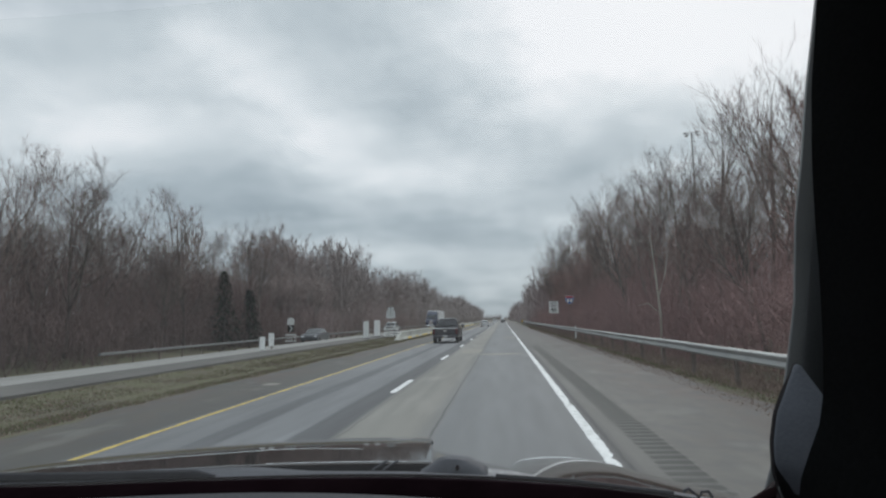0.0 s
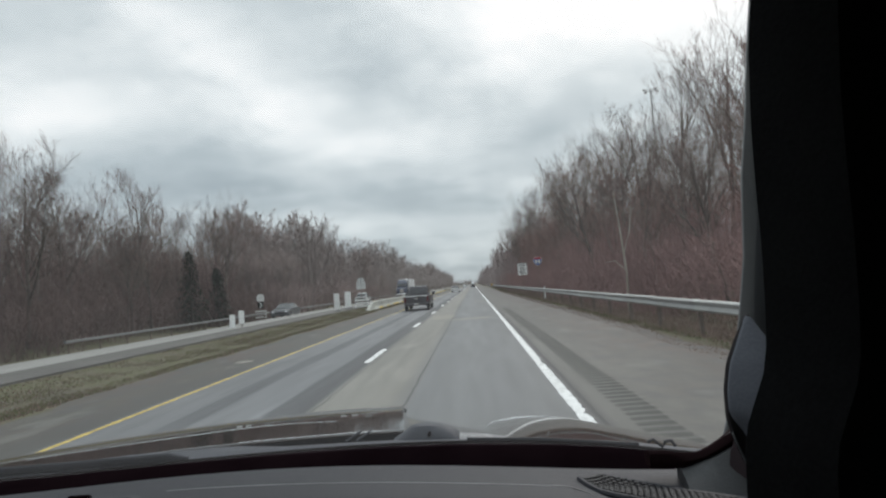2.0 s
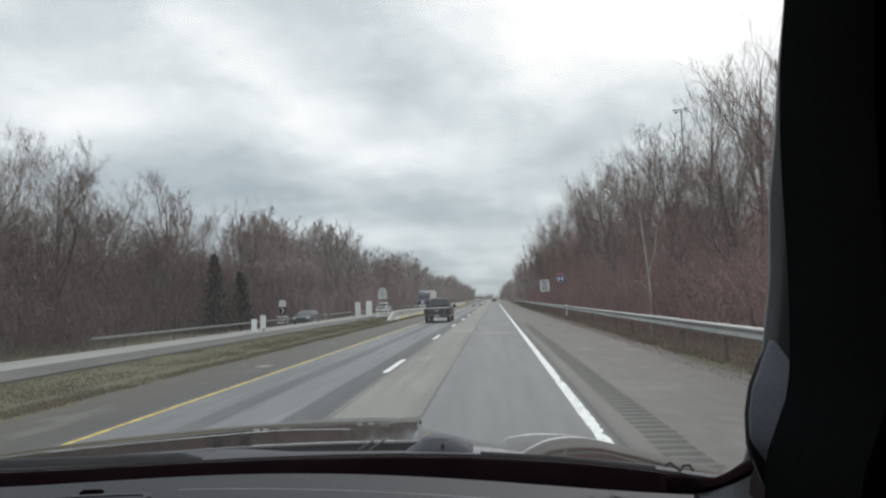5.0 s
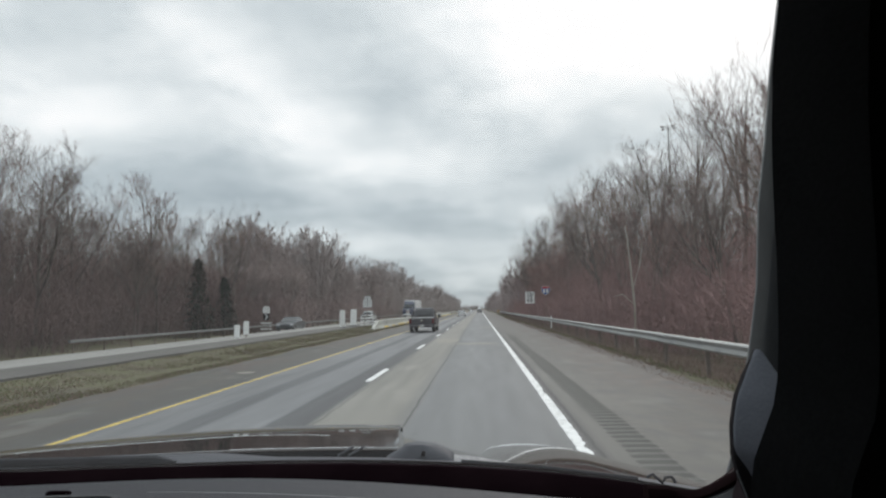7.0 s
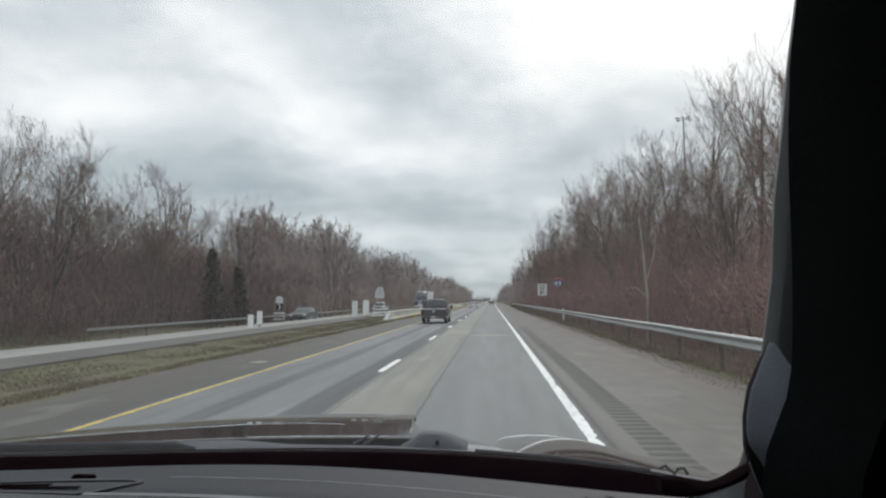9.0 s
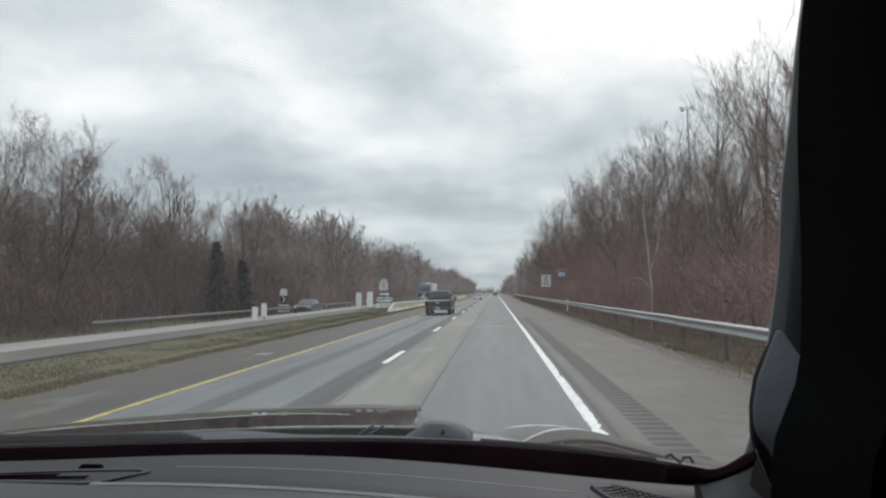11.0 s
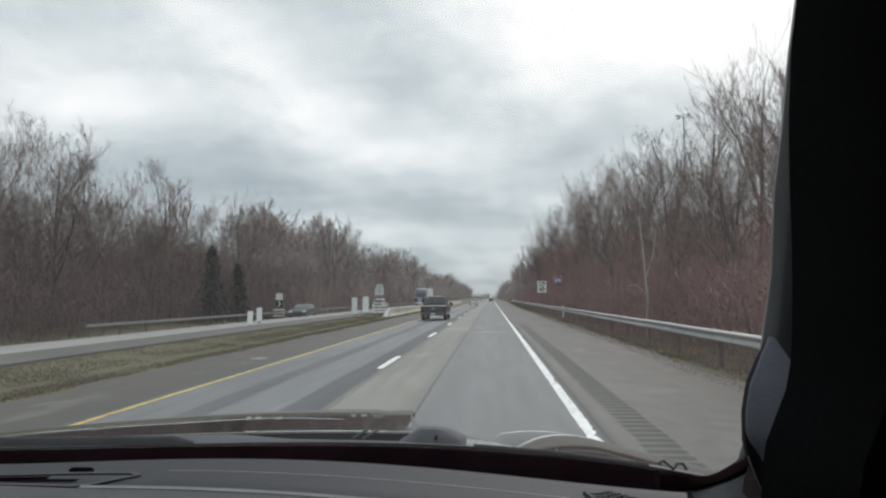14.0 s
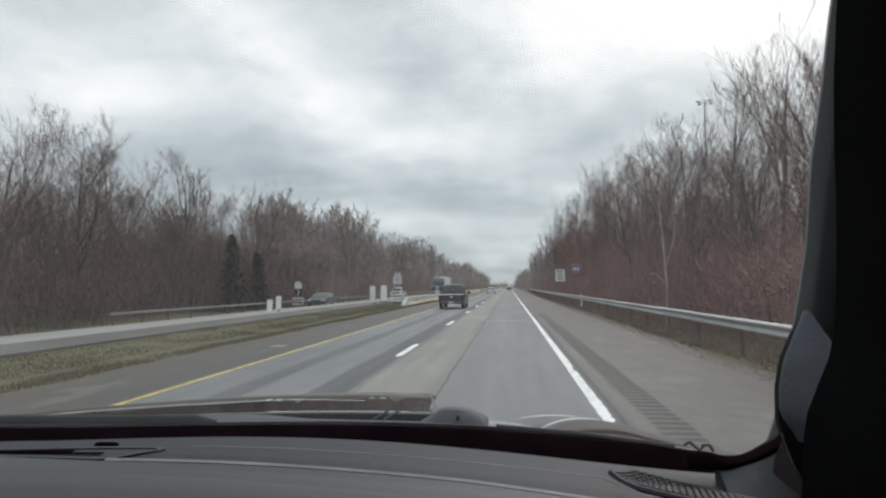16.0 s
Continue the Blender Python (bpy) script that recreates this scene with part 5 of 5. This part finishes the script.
def hood():
    xs = span(-1.36, -0.34, 44) + span(-0.335, -0.14, 80) + span(-0.135, 0.06, 40) + span(0.065, 0.56, 30)
    ys = [HOOD_REAR - 0.001, HOOD_REAR + 0.0005, HOOD_REAR + 0.003, HOOD_REAR + 0.008] + span(1.27, 2.90, 46)
    lip = {0: 0.006, 1: 0.0022, 2: 0.0007}

    def at(x, y):
        k = ys.index(y)
        edge = 0.10 * max(0.0, (abs(x - CX) - 0.86) / 0.10) ** 2
        return (x, y, hood_z(x, y) - lip.get(k, 0.0) * (1 - ease(x / 0.06)) - edge)
    return Build().surface(at, xs, ys)


car_part("hood", hood(), HOOD_PAINT, "glossy dark maroon hood with two raised humps")
# thin chrome tubes added in place of the bright reflections on the hood
car_part("hood_glint", Build().tube([(x, 2.10, hood_z(x, 2.10) + 0.0008) for x in span(0.004, 0.235, 26)], [0.0006 + 0.0012 * math.sin(math.pi * i / 25) for i in range(26)], 6), CHROME, "highlight along the hood's crest, added as a thin chrome tube")
car_part("hood_glint", Build().tube([(x, 1.265, hood_z(x, 1.265) + 0.0003) for x in span(-0.48, -0.20, 18)], 0.0006, 6), CHROME, "highlight on the hood's rear edge, added as a thin chrome tube")
car_part("hood_glint", Build().tube([(x, y, hood_z(x, y) + 0.0002) for x, y in ((x, between(x, ((-1.1, 1.455), (-0.73, 1.472), (-0.60, 1.497), (-0.52, 1.510), (-0.44, 1.497), (-0.31, 1.455)))) for x in span(-1.05, -0.33, 40))], 0.0006, 6), CHROME, "reflected bright line along the hood, added as a thin chrome tube")
car_part("washer_nozzle", Build().box((-0.213, 1.78, hood_left(-0.22, 1.78) - 0.014), (0.012, 0.02, 0.014), bevel=0.004), COWL, "small black washer nozzle")


def cowl_rear(x):
    q = max(-0.88, min(0.33, x))
    return poly(q, 1.5281, -0.0575, -0.1549, -0.0894, -0.0044) + (0.045 * (x + 0.88) if x < -0.88 else 0.0) - (0.14 * (x - 0.33) if x > 0.33 else 0.0)


def band_front(x):
    q = max(-0.85, min(0.31, x))
    return poly(q, 1.5352, -0.054, -0.1444, -0.0937, -0.0159) + (0.04 * (x + 0.85) if x < -0.85 else 0.0) - (0.13 * (x - 0.31) if x > 0.31 else 0.0)


def band_rear(x):
    q = max(-0.80, min(0.29, x))
    return poly(q, 1.5157, -0.0845, -0.0578, 0.1988, 0.1787) + (0.045 * (x + 0.80) if x < -0.80 else 0.0) - (0.05 * (x - 0.29) if x > 0.29 else 0.0)


row = span(-1.34, 0.40, 60)
# black gutter between the hood's rear edge and the cowl
car_part("gutter", Build().loft([[(x, HOOD_REAR - 0.0015, hood_z(x, HOOD_REAR) - 0.004), (x, HOOD_REAR - 0.0015, 1.40), (x, 1.19, 1.40), (x, 1.19, 1.42), (x, HOOD_REAR + 0.02, 1.42), (x, HOOD_REAR + 0.02, hood_z(x, HOOD_REAR) - 0.03)] for x in row]), COWL, "black gutter under the hood's rear edge")
car_part("cowl", Build().loft([[(x, 1.205, cowl_front(x) - 0.004), (x, 1.20, cowl_front(x)), (x, 1.15, 0.5 * (cowl_front(x) + cowl_rear(x)) + 0.0015), (x, 1.10, cowl_rear(x)), (x, 1.10, 1.40), (x, 1.205, 1.40)] for x in row]), WIPER, "slate-grey cowl panel under the wipers")
car_part("glass_seal", Build().tube([(x, 1.098, cowl_rear(x) + 0.0012) for x in row], 0.0024, 6), FRIT, "black rubber seal at the foot of the glass")
car_part("lower_strip", Build().loft([[(x, 1.097, cowl_rear(x) - 0.001), (x, 1.05, band_front(x)), (x, 1.05, 1.42), (x, 1.097, 1.42)] for x in row]), STRIP, "dark grey strip along the foot of the glass")
for x0 in (-0.245, -0.225):
    car_part("cowl_rib", Build().tube([(x0 - 0.012, 1.205, cowl_front(x0) + 0.001), (x0 + 0.010, 1.24, cowl_front(x0) + 0.010)], 0.002, 6), WIPER, smooth=False)

# wiper arms and the cover of their pivot
cover_rows = []
for x, h in ((-0.170, 0.0), (-0.152, 0.012), (-0.134, 0.026), (-0.120, 0.030), (-0.100, 0.031), (-0.080, 0.029), (-0.060, 0.021), (-0.048, 0.013), (-0.042, 0.002)):
    z0 = cowl_front(x) - 0.004
    cover_rows.append([(x, 1.165, z0), (x, 1.172, z0 + 0.55 * h), (x, 1.19, z0 + h), (x, 1.235, z0 + 0.9 * h), (x, 1.26, z0 - 0.02), (x, 1.19, z0 - 0.03)])
car_part("wiper_cover", Build().loft(cover_rows), WIPER, "slate-grey plastic wiper pivot cover")
car_part("cover_bolt", Build().tube([(-0.098, 1.168, 1.5305), (-0.098, 1.18, 1.531)], 0.0035, 8), FRIT, "small black bolt")
car_part("cover_foot", Build().box((-0.155, 1.163, cowl_front(-0.155) - 0.003), (0.034, 0.012, 0.006), bevel=0.002), COWL)
car_part("cover_foot", Build().box((-0.060, 1.163, cowl_front(-0.060) - 0.004), (0.050, 0.012, 0.007), bevel=0.002), COWL)
# the sky's reflection on this plate is put into its pale colour
car_part("cowl_corner", Build().loft([[(x, 1.21, cowl_front(x) + h), (x, 1.165, cowl_front(x) + 0.002), (x, 1.165, cowl_front(x) - 0.012), (x, 1.21, cowl_front(x) - 0.012)] for x, h in ((-0.045, 0.009), (-0.015, 0.008), (0.02, 0.004), (0.040, 0.001))]), COWL_PALE, "corner of the cowl, pale with a painted sky reflection")
wl = car_part("wiper", Build().tube([(-0.98, 1.13, 1.519), (-0.92, 1.13, 1.5245), (-0.80, 1.125, 1.5262), (-0.68, 1.12, 1.5295), (-0.55, 1.115, 1.5330), (-0.515, 1.115, 1.5305)], [(0.006, 0.007), (0.006, 0.008), (0.006, 0.0085), (0.006, 0.0085), (0.006, 0.0085), (0.004, 0.002)], 8), BLADE, "dark wiper blade lying along the glass")
car_part("wiper_lip", Build().tube([(-0.86, 1.108, 1.5172), (-0.68, 1.106, 1.5225), (-0.515, 1.104, 1.5272)], 0.0013, 6), COWL_PALE, "pale lower edge of the blade", parent=wl)
car_part("wiper_arm", Build().tube([(-1.05, 1.16, 1.512), (-0.95, 1.15, 1.522), (-0.86, 1.14, 1.523), (-0.80, 1.13, 1.520)], [(0.008, 0.004), (0.012, 0.006), (0.010, 0.005), (0.006, 0.003)], 8), WIPER, parent=wl)
wr2 = car_part("wiper", Build().tube([(-0.03, 1.125, cowl_rear(-0.03) - 0.001), (0.10, 1.125, cowl_rear(0.10) - 0.001), (0.26, 1.125, cowl_rear(0.26) - 0.0005)], 0.0035, 6), BLADE, "black wiper arm lying along the glass")
car_part("wiper_tip", Build().tube([(0.275, 1.125, 1.503), (0.284, 1.125, 1.508), (0.300, 1.125, 1.494), (0.305, 1.125, 1.503), (0.315, 1.125, 1.504), (0.321, 1.125, 1.494)], 0.0028, 6), BLADE, parent=wr2)


# windshield: raked glass, a black band along its foot that curls up into the corner
def glass_at(u, v):
    """u across from 0 to 1, v up from 0 to 1."""
    xb, xt = -1.25 + 1.636 * u, -1.02 + 1.239 * u
    bow = 0.10 * (1 - (2 * u - 1) ** 2)
    yb, yt = 1.0 + 1.5 * bow, 0.42 + bow * 0.8
    zb = 1.475 - 0.012 * (2 * u - 1) ** 2 - 0.008 * u
    return (xb + (xt - xb) * v, yb + (yt - yb) * v, zb + (2.06 - zb) * v)


car_part("lower_band", Build().loft([[(x, 1.049, band_front(x) + 0.0005), (x, 1.02, 0.5 * (band_front(x) + band_rear(x)) + 0.002), (x, 1.0, band_rear(x) - 0.001), (x, 1.0, 1.42), (x, 1.049, 1.42)] for x in row]), FRIT, "black band along the foot of the glass")
UPPER = ((0.215, 1.547), (0.248, 1.5466), (0.271, 1.5414), (0.288, 1.5410), (0.299, 1.5442), (0.310, 1.5502), (0.321, 1.5563), (0.332, 1.5640), (0.350, 1.580), (0.368, 1.600))
LOWER = ((0.215, 1.526), (0.247, 1.5236), (0.271, 1.5241), (0.292, 1.5310), (0.310, 1.5371), (0.331, 1.5469), (0.350, 1.558), (0.368, 1.570))


def glass_foot(u):
    """Where the clear glass ends above the black band along its foot."""
    v = 0.0
    while v < 0.4:
        x, y, z = glass_at(u, v)
        line = (cowl_rear(x * 1.098 / y) - 1.78) / 1.098
        if x * 0.905 / y > 0.225:
            line = max(line, (between(x * 0.905 / y, UPPER) - 1.78) / 0.905)
        if (z - 1.78) / y >= line - 0.002:
            break
        v += 0.004
    return v


ws = car_part("windshield", Build().surface(lambda u, v: glass_at(u, glass_foot(u) * (1 - v) + v), span(0, 1, 60), span(0, 1, 10)), GLASS, "clear windshield")
ws.visible_shadow = False
corner_rows = []
for x in span(0.222, 0.366, 34):
    u = (between(x - 0.006, UPPER) + between(x, UPPER) + between(x + 0.006, UPPER)) / 3
    v = (between(x - 0.008, LOWER) + between(x, LOWER) + between(x + 0.008, LOWER)) / 3
    corner_rows.append([(x, 0.918, u - 0.002), (x, 0.908, u), (x, 0.904, u - 0.003), (x, 0.901, 0.4 * u + 0.6 * v), (x, 0.903, v), (x, 0.93, v), (x, 0.93, u - 0.008)])
car_part("corner_band", Build().loft(corner_rows), CORNER, "dark maroon band curling up into the corner of the glass")


# dashboard
def dash_z(x, y):
    z = band_rear(x) + 0.17 * (1.0 - y)
    z -= 0.010 * bump_of(y, 0.52, 0.66, 0.06) * bump_of(x, -0.5, 0.25, 0.2)
    z -= 0.015 * bump_of(y, 0.55, 0.90, 0.10) * bump_of(x, 0.12, 0.40, 0.06)
    return z


dashboard = car_part("dashboard", Build().surface(lambda x, y: (x, y, dash_z(x, y)), span(-1.30, 0.42, 70), span(0.16, 1.001, 50)), DASH, "grey grained vinyl dashboard top")
car_part("front_face", Build().loft([[(x, 0.16, dash_z(x, 0.16)), (x, 0.12, dash_z(x, 0.16) - 0.04), (x, 0.14, 1.0), (x, 0.3, 0.9), (x, 0.9, 0.9), (x, 0.9, 1.40)] for x in span(-1.30, 0.42, 12)], closed=False), DASH_DARK, "dark lower dashboard", parent=dashboard)


def dash_strip(edge, xs, width, lift):
    """A thin raised strip of even width that follows edge(x) over the dashboard."""
    return Build().loft([[(x, edge(x) - width / 2, dash_z(x, edge(x) - width / 2) + lift - 0.0004), (x, edge(x) - width / 2, dash_z(x, edge(x) - width / 2) + lift), (x, edge(x) + width / 2, dash_z(x, edge(x) + width / 2) + lift), (x, edge(x) + width / 2, dash_z(x, edge(x) + width / 2) + lift - 0.0004)] for x in xs])


def on_dash(pts, lift):
    return [(x, y, dash_z(x, y) + lift) for x, y in pts]


# demister vent: a long slim slot panel with a rounded end
VENT_X, VENT_Y0, VENT_Y1 = -0.430, 0.660, 0.752
for k in range(2):
    y = VENT_Y0 + 0.020 + 0.026 * k
    car_part("vent_slot", Build().loft([[(x, y - 0.0035, dash_z(x, y) + 0.0012), (x, y + 0.0035, dash_z(x, y) + 0.0012), (x, y + 0.0035, dash_z(x, y) + 0.002), (x, y - 0.0035, dash_z(x, y) + 0.002)] for x in span(-1.05, VENT_X - 0.01 - 0.05 * k, 16)]), FRIT, smooth=False, parent=dashboard)
vent_end = [(VENT_X + 0.035 * math.cos(a), 0.5 * (VENT_Y0 + VENT_Y1) + 0.5 * (VENT_Y1 - VENT_Y0) * math.sin(a)) for a in span(1.57, -1.57, 9)]
rim = [(q, VENT_Y1, 0.0, 1.0) for q in span(-1.05, VENT_X - 0.02, 14)] + [(x, y, math.cos(a), math.sin(a)) for (x, y), a in zip(vent_end, span(1.57, -1.57, 9))] + [(q, VENT_Y0, 0.0, -1.0) for q in span(VENT_X - 0.02, -1.05, 14)]
car_part("vent_rim", Build().loft([[(x + nx * o, y + ny * o, dash_z(x, y) + h) for o, h in ((-0.004, 0.0005), (-0.004, 0.0025), (0.004, 0.0025), (0.004, 0.0005))] for x, y, nx, ny in rim]), SEAM_GREY, "raised rim of the demister vent", parent=dashboard)
# black tube drawn as the line of shade below the vent
car_part("vent_shade_line", Build().tube(on_dash([(q, VENT_Y0 - 0.010) for q in span(-1.05, VENT_X + 0.03, 14)], 0.0005), 0.0022, 6), FRIT, parent=dashboard)
car_part("light_sensor", Build().box((-0.490, 0.765, dash_z(-0.490, 0.765) + 0.004), (0.028, 0.010, 0.006), bevel=0.002), FRIT, "small black sensor", parent=dashboard)
car_part("seam", dash_strip(lambda x: 0.800 - 0.05 * max(0.0, x) ** 1.2, span(-0.40, 0.26, 60), 0.006, 0.0004), SEAM_PALE, "fine pale seam across the dashboard", parent=dashboard)


def pad_edge(x):
    return 0.652 - 0.10 * max(0.0, x + 0.05) ** 1.1


car_part("lower_pad", Build().surface(lambda x, v: (x, 0.162 + (pad_edge(x) - 0.162) * v, dash_z(x, 0.162 + (pad_edge(x) - 0.162) * v) + 0.0025), span(-1.28, 0.16, 40), span(0, 1, 24)), DASH_PAD, "paler padded lower dashboard", parent=dashboard)
car_part("pad_seam", dash_strip(lambda x: pad_edge(x) + 0.003, span(-0.42, 0.15, 60), 0.008, 0.0032), SEAM_PALE, "pale welt along the padded edge", parent=dashboard)


# speaker grille at the corner, a lens-shaped perforated panel
def grille_pt(s, w):
    """s along the long axis, w across (-1 to 1)."""
    x = 0.138 + 0.165 * s
    y = 0.905 - 0.19 * s
    half = 0.046 * math.sin(math.pi * min(1, max(0, 0.08 + 0.84 * s))) ** 0.7
    return (x + 0.75 * w * half, y + 0.65 * w * half)


grille = car_part("speaker_grille", Build().surface(lambda s, w: (*grille_pt(s, w), dash_z(*grille_pt(s, w)) + 0.004), span(0, 1, 20), span(-1, 1, 7)), GRILLE, "black perforated speaker grille", parent=dashboard)
rows = Build()
for i in range(26):
    for j in range(7):
        s, w = 0.03 + 0.94 * i / 25, -0.85 + 1.7 * j / 6
        x, y = grille_pt(s, w)
        rows.box((x - CX, y, dash_z(x, y) + 0.0055), (0.0035, 0.007, 0.004), rz=40)
part("mesh_ribs", rows, DASH_DARK, dashboard, "fine raised ribs of the grille")
car_part("grille_rim", Build().tube(on_dash([grille_pt(s, 1.12) for s in span(0, 1, 14)] + [grille_pt(s, -1.12) for s in span(1, 0, 14)], 0.003), 0.004, 6), DASH, parent=dashboard)


# pillar at the right of the glass, with its grab handle and the black cover that hangs before it
PILLAR_EDGE = ((1.45, 0.362), (1.593, 0.350), (1.736, 0.323), (1.801, 0.309), (1.883, 0.283), (1.933, 0.272), (1.982, 0.259), (2.03, 0.249), (2.12, 0.230))
pillar_rows = []
for z in span(1.46, 2.12, 26):
    x, y = between(z, PILLAR_EDGE), 0.95 - 0.95 * (z - 1.58)
    pillar_rows.append([(x + dx, y + dy, z) for dx, dy in ((0.004, 0.014), (0.0, 0.0), (0.006, -0.022), (0.024, -0.040), (0.08, -0.06), (0.13, -0.02), (0.11, 0.05), (0.03, 0.05))])
car_part("pillar", Build().loft(pillar_rows), PILLAR, "charcoal windshield pillar")
car_part("dash_end", Build().loft([[(x, 0.898, between(x, LOWER) - 0.001), (x - 0.002, 0.868, 1.512), (x - 0.006, 0.83, 1.488), (x - 0.006, 0.83, 1.44), (x, 0.92, 1.44), (x, 0.92, between(x, LOWER) - 0.001)] for x in span(0.262, 0.345, 12)]), DASH_PAD, "grey end cap of the dashboard", parent=dashboard)
car_part("pillar_foot", Build().loft([[(0.312 + 0.04 * t, 0.885 - 0.03 * t, 1.47), (0.324 + 0.03 * t, 0.884 - 0.03 * t, 1.545 + 0.02 * t), (0.352 + 0.01 * t, 0.882 - 0.02 * t, 1.62), (0.42, 0.90, 1.62), (0.42, 0.92, 1.47)] for t in (0.0, 0.5, 1.0)]), FOOT, "dark maroon-grey trim at the pillar's foot")
HANDLE_EDGE = ((1.560, 0.290), (1.578, 0.278), (1.609, 0.267), (1.628, 0.263), (1.658, 0.2635), (1.687, 0.269), (1.712, 0.280), (1.733, 0.292))
shell_rows, face_rows = [], []
for z in span(1.56, 1.735, 24):
    a = between(z, HANDLE_EDGE)
    b = max(a + 0.004, between(z, ((1.56, 0.36), (1.66, 0.335), (1.70, 0.311), (1.735, 0.296))))
    shell_rows.append([(a + 0.006, 0.732, z), (a + 0.001, 0.722, z), (a + 0.003, 0.718, z), (b, 0.716, z), (b + 0.012, 0.75, z), (a + 0.022, 0.755, z)])
    if z > 1.605:
        f = a + 0.0030 * ease((1.735 - z) / 0.03) + 0.012 * ease((1.640 - z) / 0.035)
        w = max(b, f + 0.004)
        face_rows.append([(f, 0.714, z), (f + 0.001, 0.711, z), (f + 0.001 + (w - f) * 0.90, 0.711 - 0.9 * (w - f), z), (w, 0.712 - 0.4 * (w - f), z), (f, 0.7165, z)])
for rows_of, depth in ((shell_rows, 0.722), (face_rows, 0.714)):      # both close to a soft point at the top
    rows_of.append([(0.2945, depth + 0.0004 * i, 1.737) for i in range(len(rows_of[0]))])
handle = car_part("grab_handle", Build().loft(shell_rows), HANDLE_DARK, "moulded grab handle on the pillar")
car_part("handle_face", Build().loft(face_rows), HANDLE, "slate-grey face of the handle", parent=handle)
car_part("handle_welt", Build().tube([(between(z, HANDLE_EDGE) + 0.002, 0.717, z) for z in span(1.612, 1.572, 8)], 0.0010, 6), SEAM_PALE, "thin pale lower edge", parent=handle)
CLOTH_EDGE = ((1.30, 0.150), (1.60, 0.176), (1.65, 0.180), (1.675, 0.182), (1.690, 0.188), (1.722, 0.201), (1.756, 0.2035), (1.825, 0.207), (1.90, 0.2075), (1.948, 0.211), (1.977, 0.216), (2.0, 0.2195), (2.12, 0.233))
car_part("pillar_cover", Build().loft([[(between(z, CLOTH_EDGE) + dx + 0.0006 * math.sin(40 * z), y, z) for dx, y in ((0.045, 0.49), (0.012, 0.472), (0.0, 0.460), (0.03, 0.40), (0.18, 0.38), (0.21, 0.50), (0.10, 0.53))] for z in span(1.35, 2.10, 44)]), BLACK_CLOTH, "black soft cover hanging by the pillar")
car_part("door", Build().box((0.50, -0.35, 1.45), (0.07, 2.6, 1.35), bevel=0.02), TRIM, "black inner side of the door")
car_part("door", Build().box((-1.32, -0.55, 1.05), (0.07, 2.2, 0.85), bevel=0.02), TRIM, "black inner side of the door")
car_part("roof", Build().loft([[(x, y, 2.075 + 0.06 * (1 - ((x - CX) / 0.95) ** 2) + d) for x in span(-1.30, 0.52, 14)] for y, d in ((0.47, 0.0), (0.2, 0.02), (-0.8, 0.04), (-1.7, 0.0))], closed=False), TRIM, "dark roof lining")
car_part("rear_wall", Build().box((CX, -1.72, 1.45), (1.88, 0.06, 1.32), bevel=0.02), TRIM)
car_part("cabin_floor", Build().box((CX, -0.35, 0.55), (1.88, 2.8, 0.08), bevel=0.02), TRIM)
for s in (-1, 1):
    car_part("fender", Build().box((CX + s * 0.93, 1.95, 0.74), (0.10, 1.9, 0.52), bevel=0.06), HOOD_PAINT)
    car_part("sill", Build().box((CX + s * 0.93, -0.4, 0.55), (0.09, 2.7, 0.35), bevel=0.04), HOOD_PAINT)
    for yy in (-1.35, 2.0):
        wheel(car, s * 0.82, yy, 0.38, 0.24)
for s, z0 in ((-1, 1.47),):
    car_part("window_frame", Build().tube([(CX + s * 0.93, 0.75, 1.50), (CX + s * 0.88, 0.42, 1.92), (CX + s * 0.86, 0.2, 2.06), (CX + s * 0.86, -1.1, 2.08), (CX + s * 0.92, -1.6, 1.5)], 0.035, 8), TRIM)
    car_part("door_post", Build().tube([(CX + s * 0.93, -0.35, 1.45), (CX + s * 0.86, -0.38, 2.08)], 0.04, 8), TRIM)
for s in (-1, 1):
    car_part("door_skin", Build().box((CX + s * 0.965, -0.35, 1.02), (0.03, 2.6, 0.88), bevel=0.012), HOOD_PAINT, "dark maroon outer door panel")
car_part("roof_skin", Build().loft([[(x, y, 2.12 + 0.06 * (1 - ((x - CX) / 0.95) ** 2) + d) for x in span(-1.32, 0.54, 14)] for y, d in ((0.44, -0.02), (0.2, 0.01), (-0.8, 0.03), (-1.74, -0.01))], closed=False), HOOD_PAINT, "dark maroon roof panel")
car_part("front_bumper", Build().box((CX, 2.92, 0.62), (1.9, 0.16, 0.72), bevel=0.07), HOOD_PAINT)

# ---- rumble grooves across the shoulder: darker strips, and paler ones painted as ridge highlights ----
groove_me = Build().loft([[(-0.23 + e, y, z), (0.23 - e, y, z)] for y, z, e in ((-0.085, 0.0005, 0.02), (-0.05, 0.0030, 0.0), (0.05, 0.0030, 0.0), (0.085, 0.0005, 0.02))], closed=False).mesh("rumble_groove", GROOVE)
ridge_me = Build().loft([[(-0.22 + e, y, z), (0.21 - e, y, z)] for y, z, e in ((-0.045, 0.0005, 0.03), (-0.02, 0.0032, 0.0), (0.02, 0.0032, 0.01), (0.045, 0.0005, 0.04))], closed=False).mesh("rumble_ridge", RIDGE_LIGHT)
for i in range(130):
    r = random.Random(i)
    g = part("rumble_groove", groove_me, None, road)
    g.location = (2.02 + r.gauss(0, 0.008), 4.5 + 0.30 * i, -0.003)
    g = part("rumble_ridge", ridge_me, None, road)
    g.location = (2.03 + r.gauss(0, 0.03), 4.65 + 0.30 * i, -0.003)
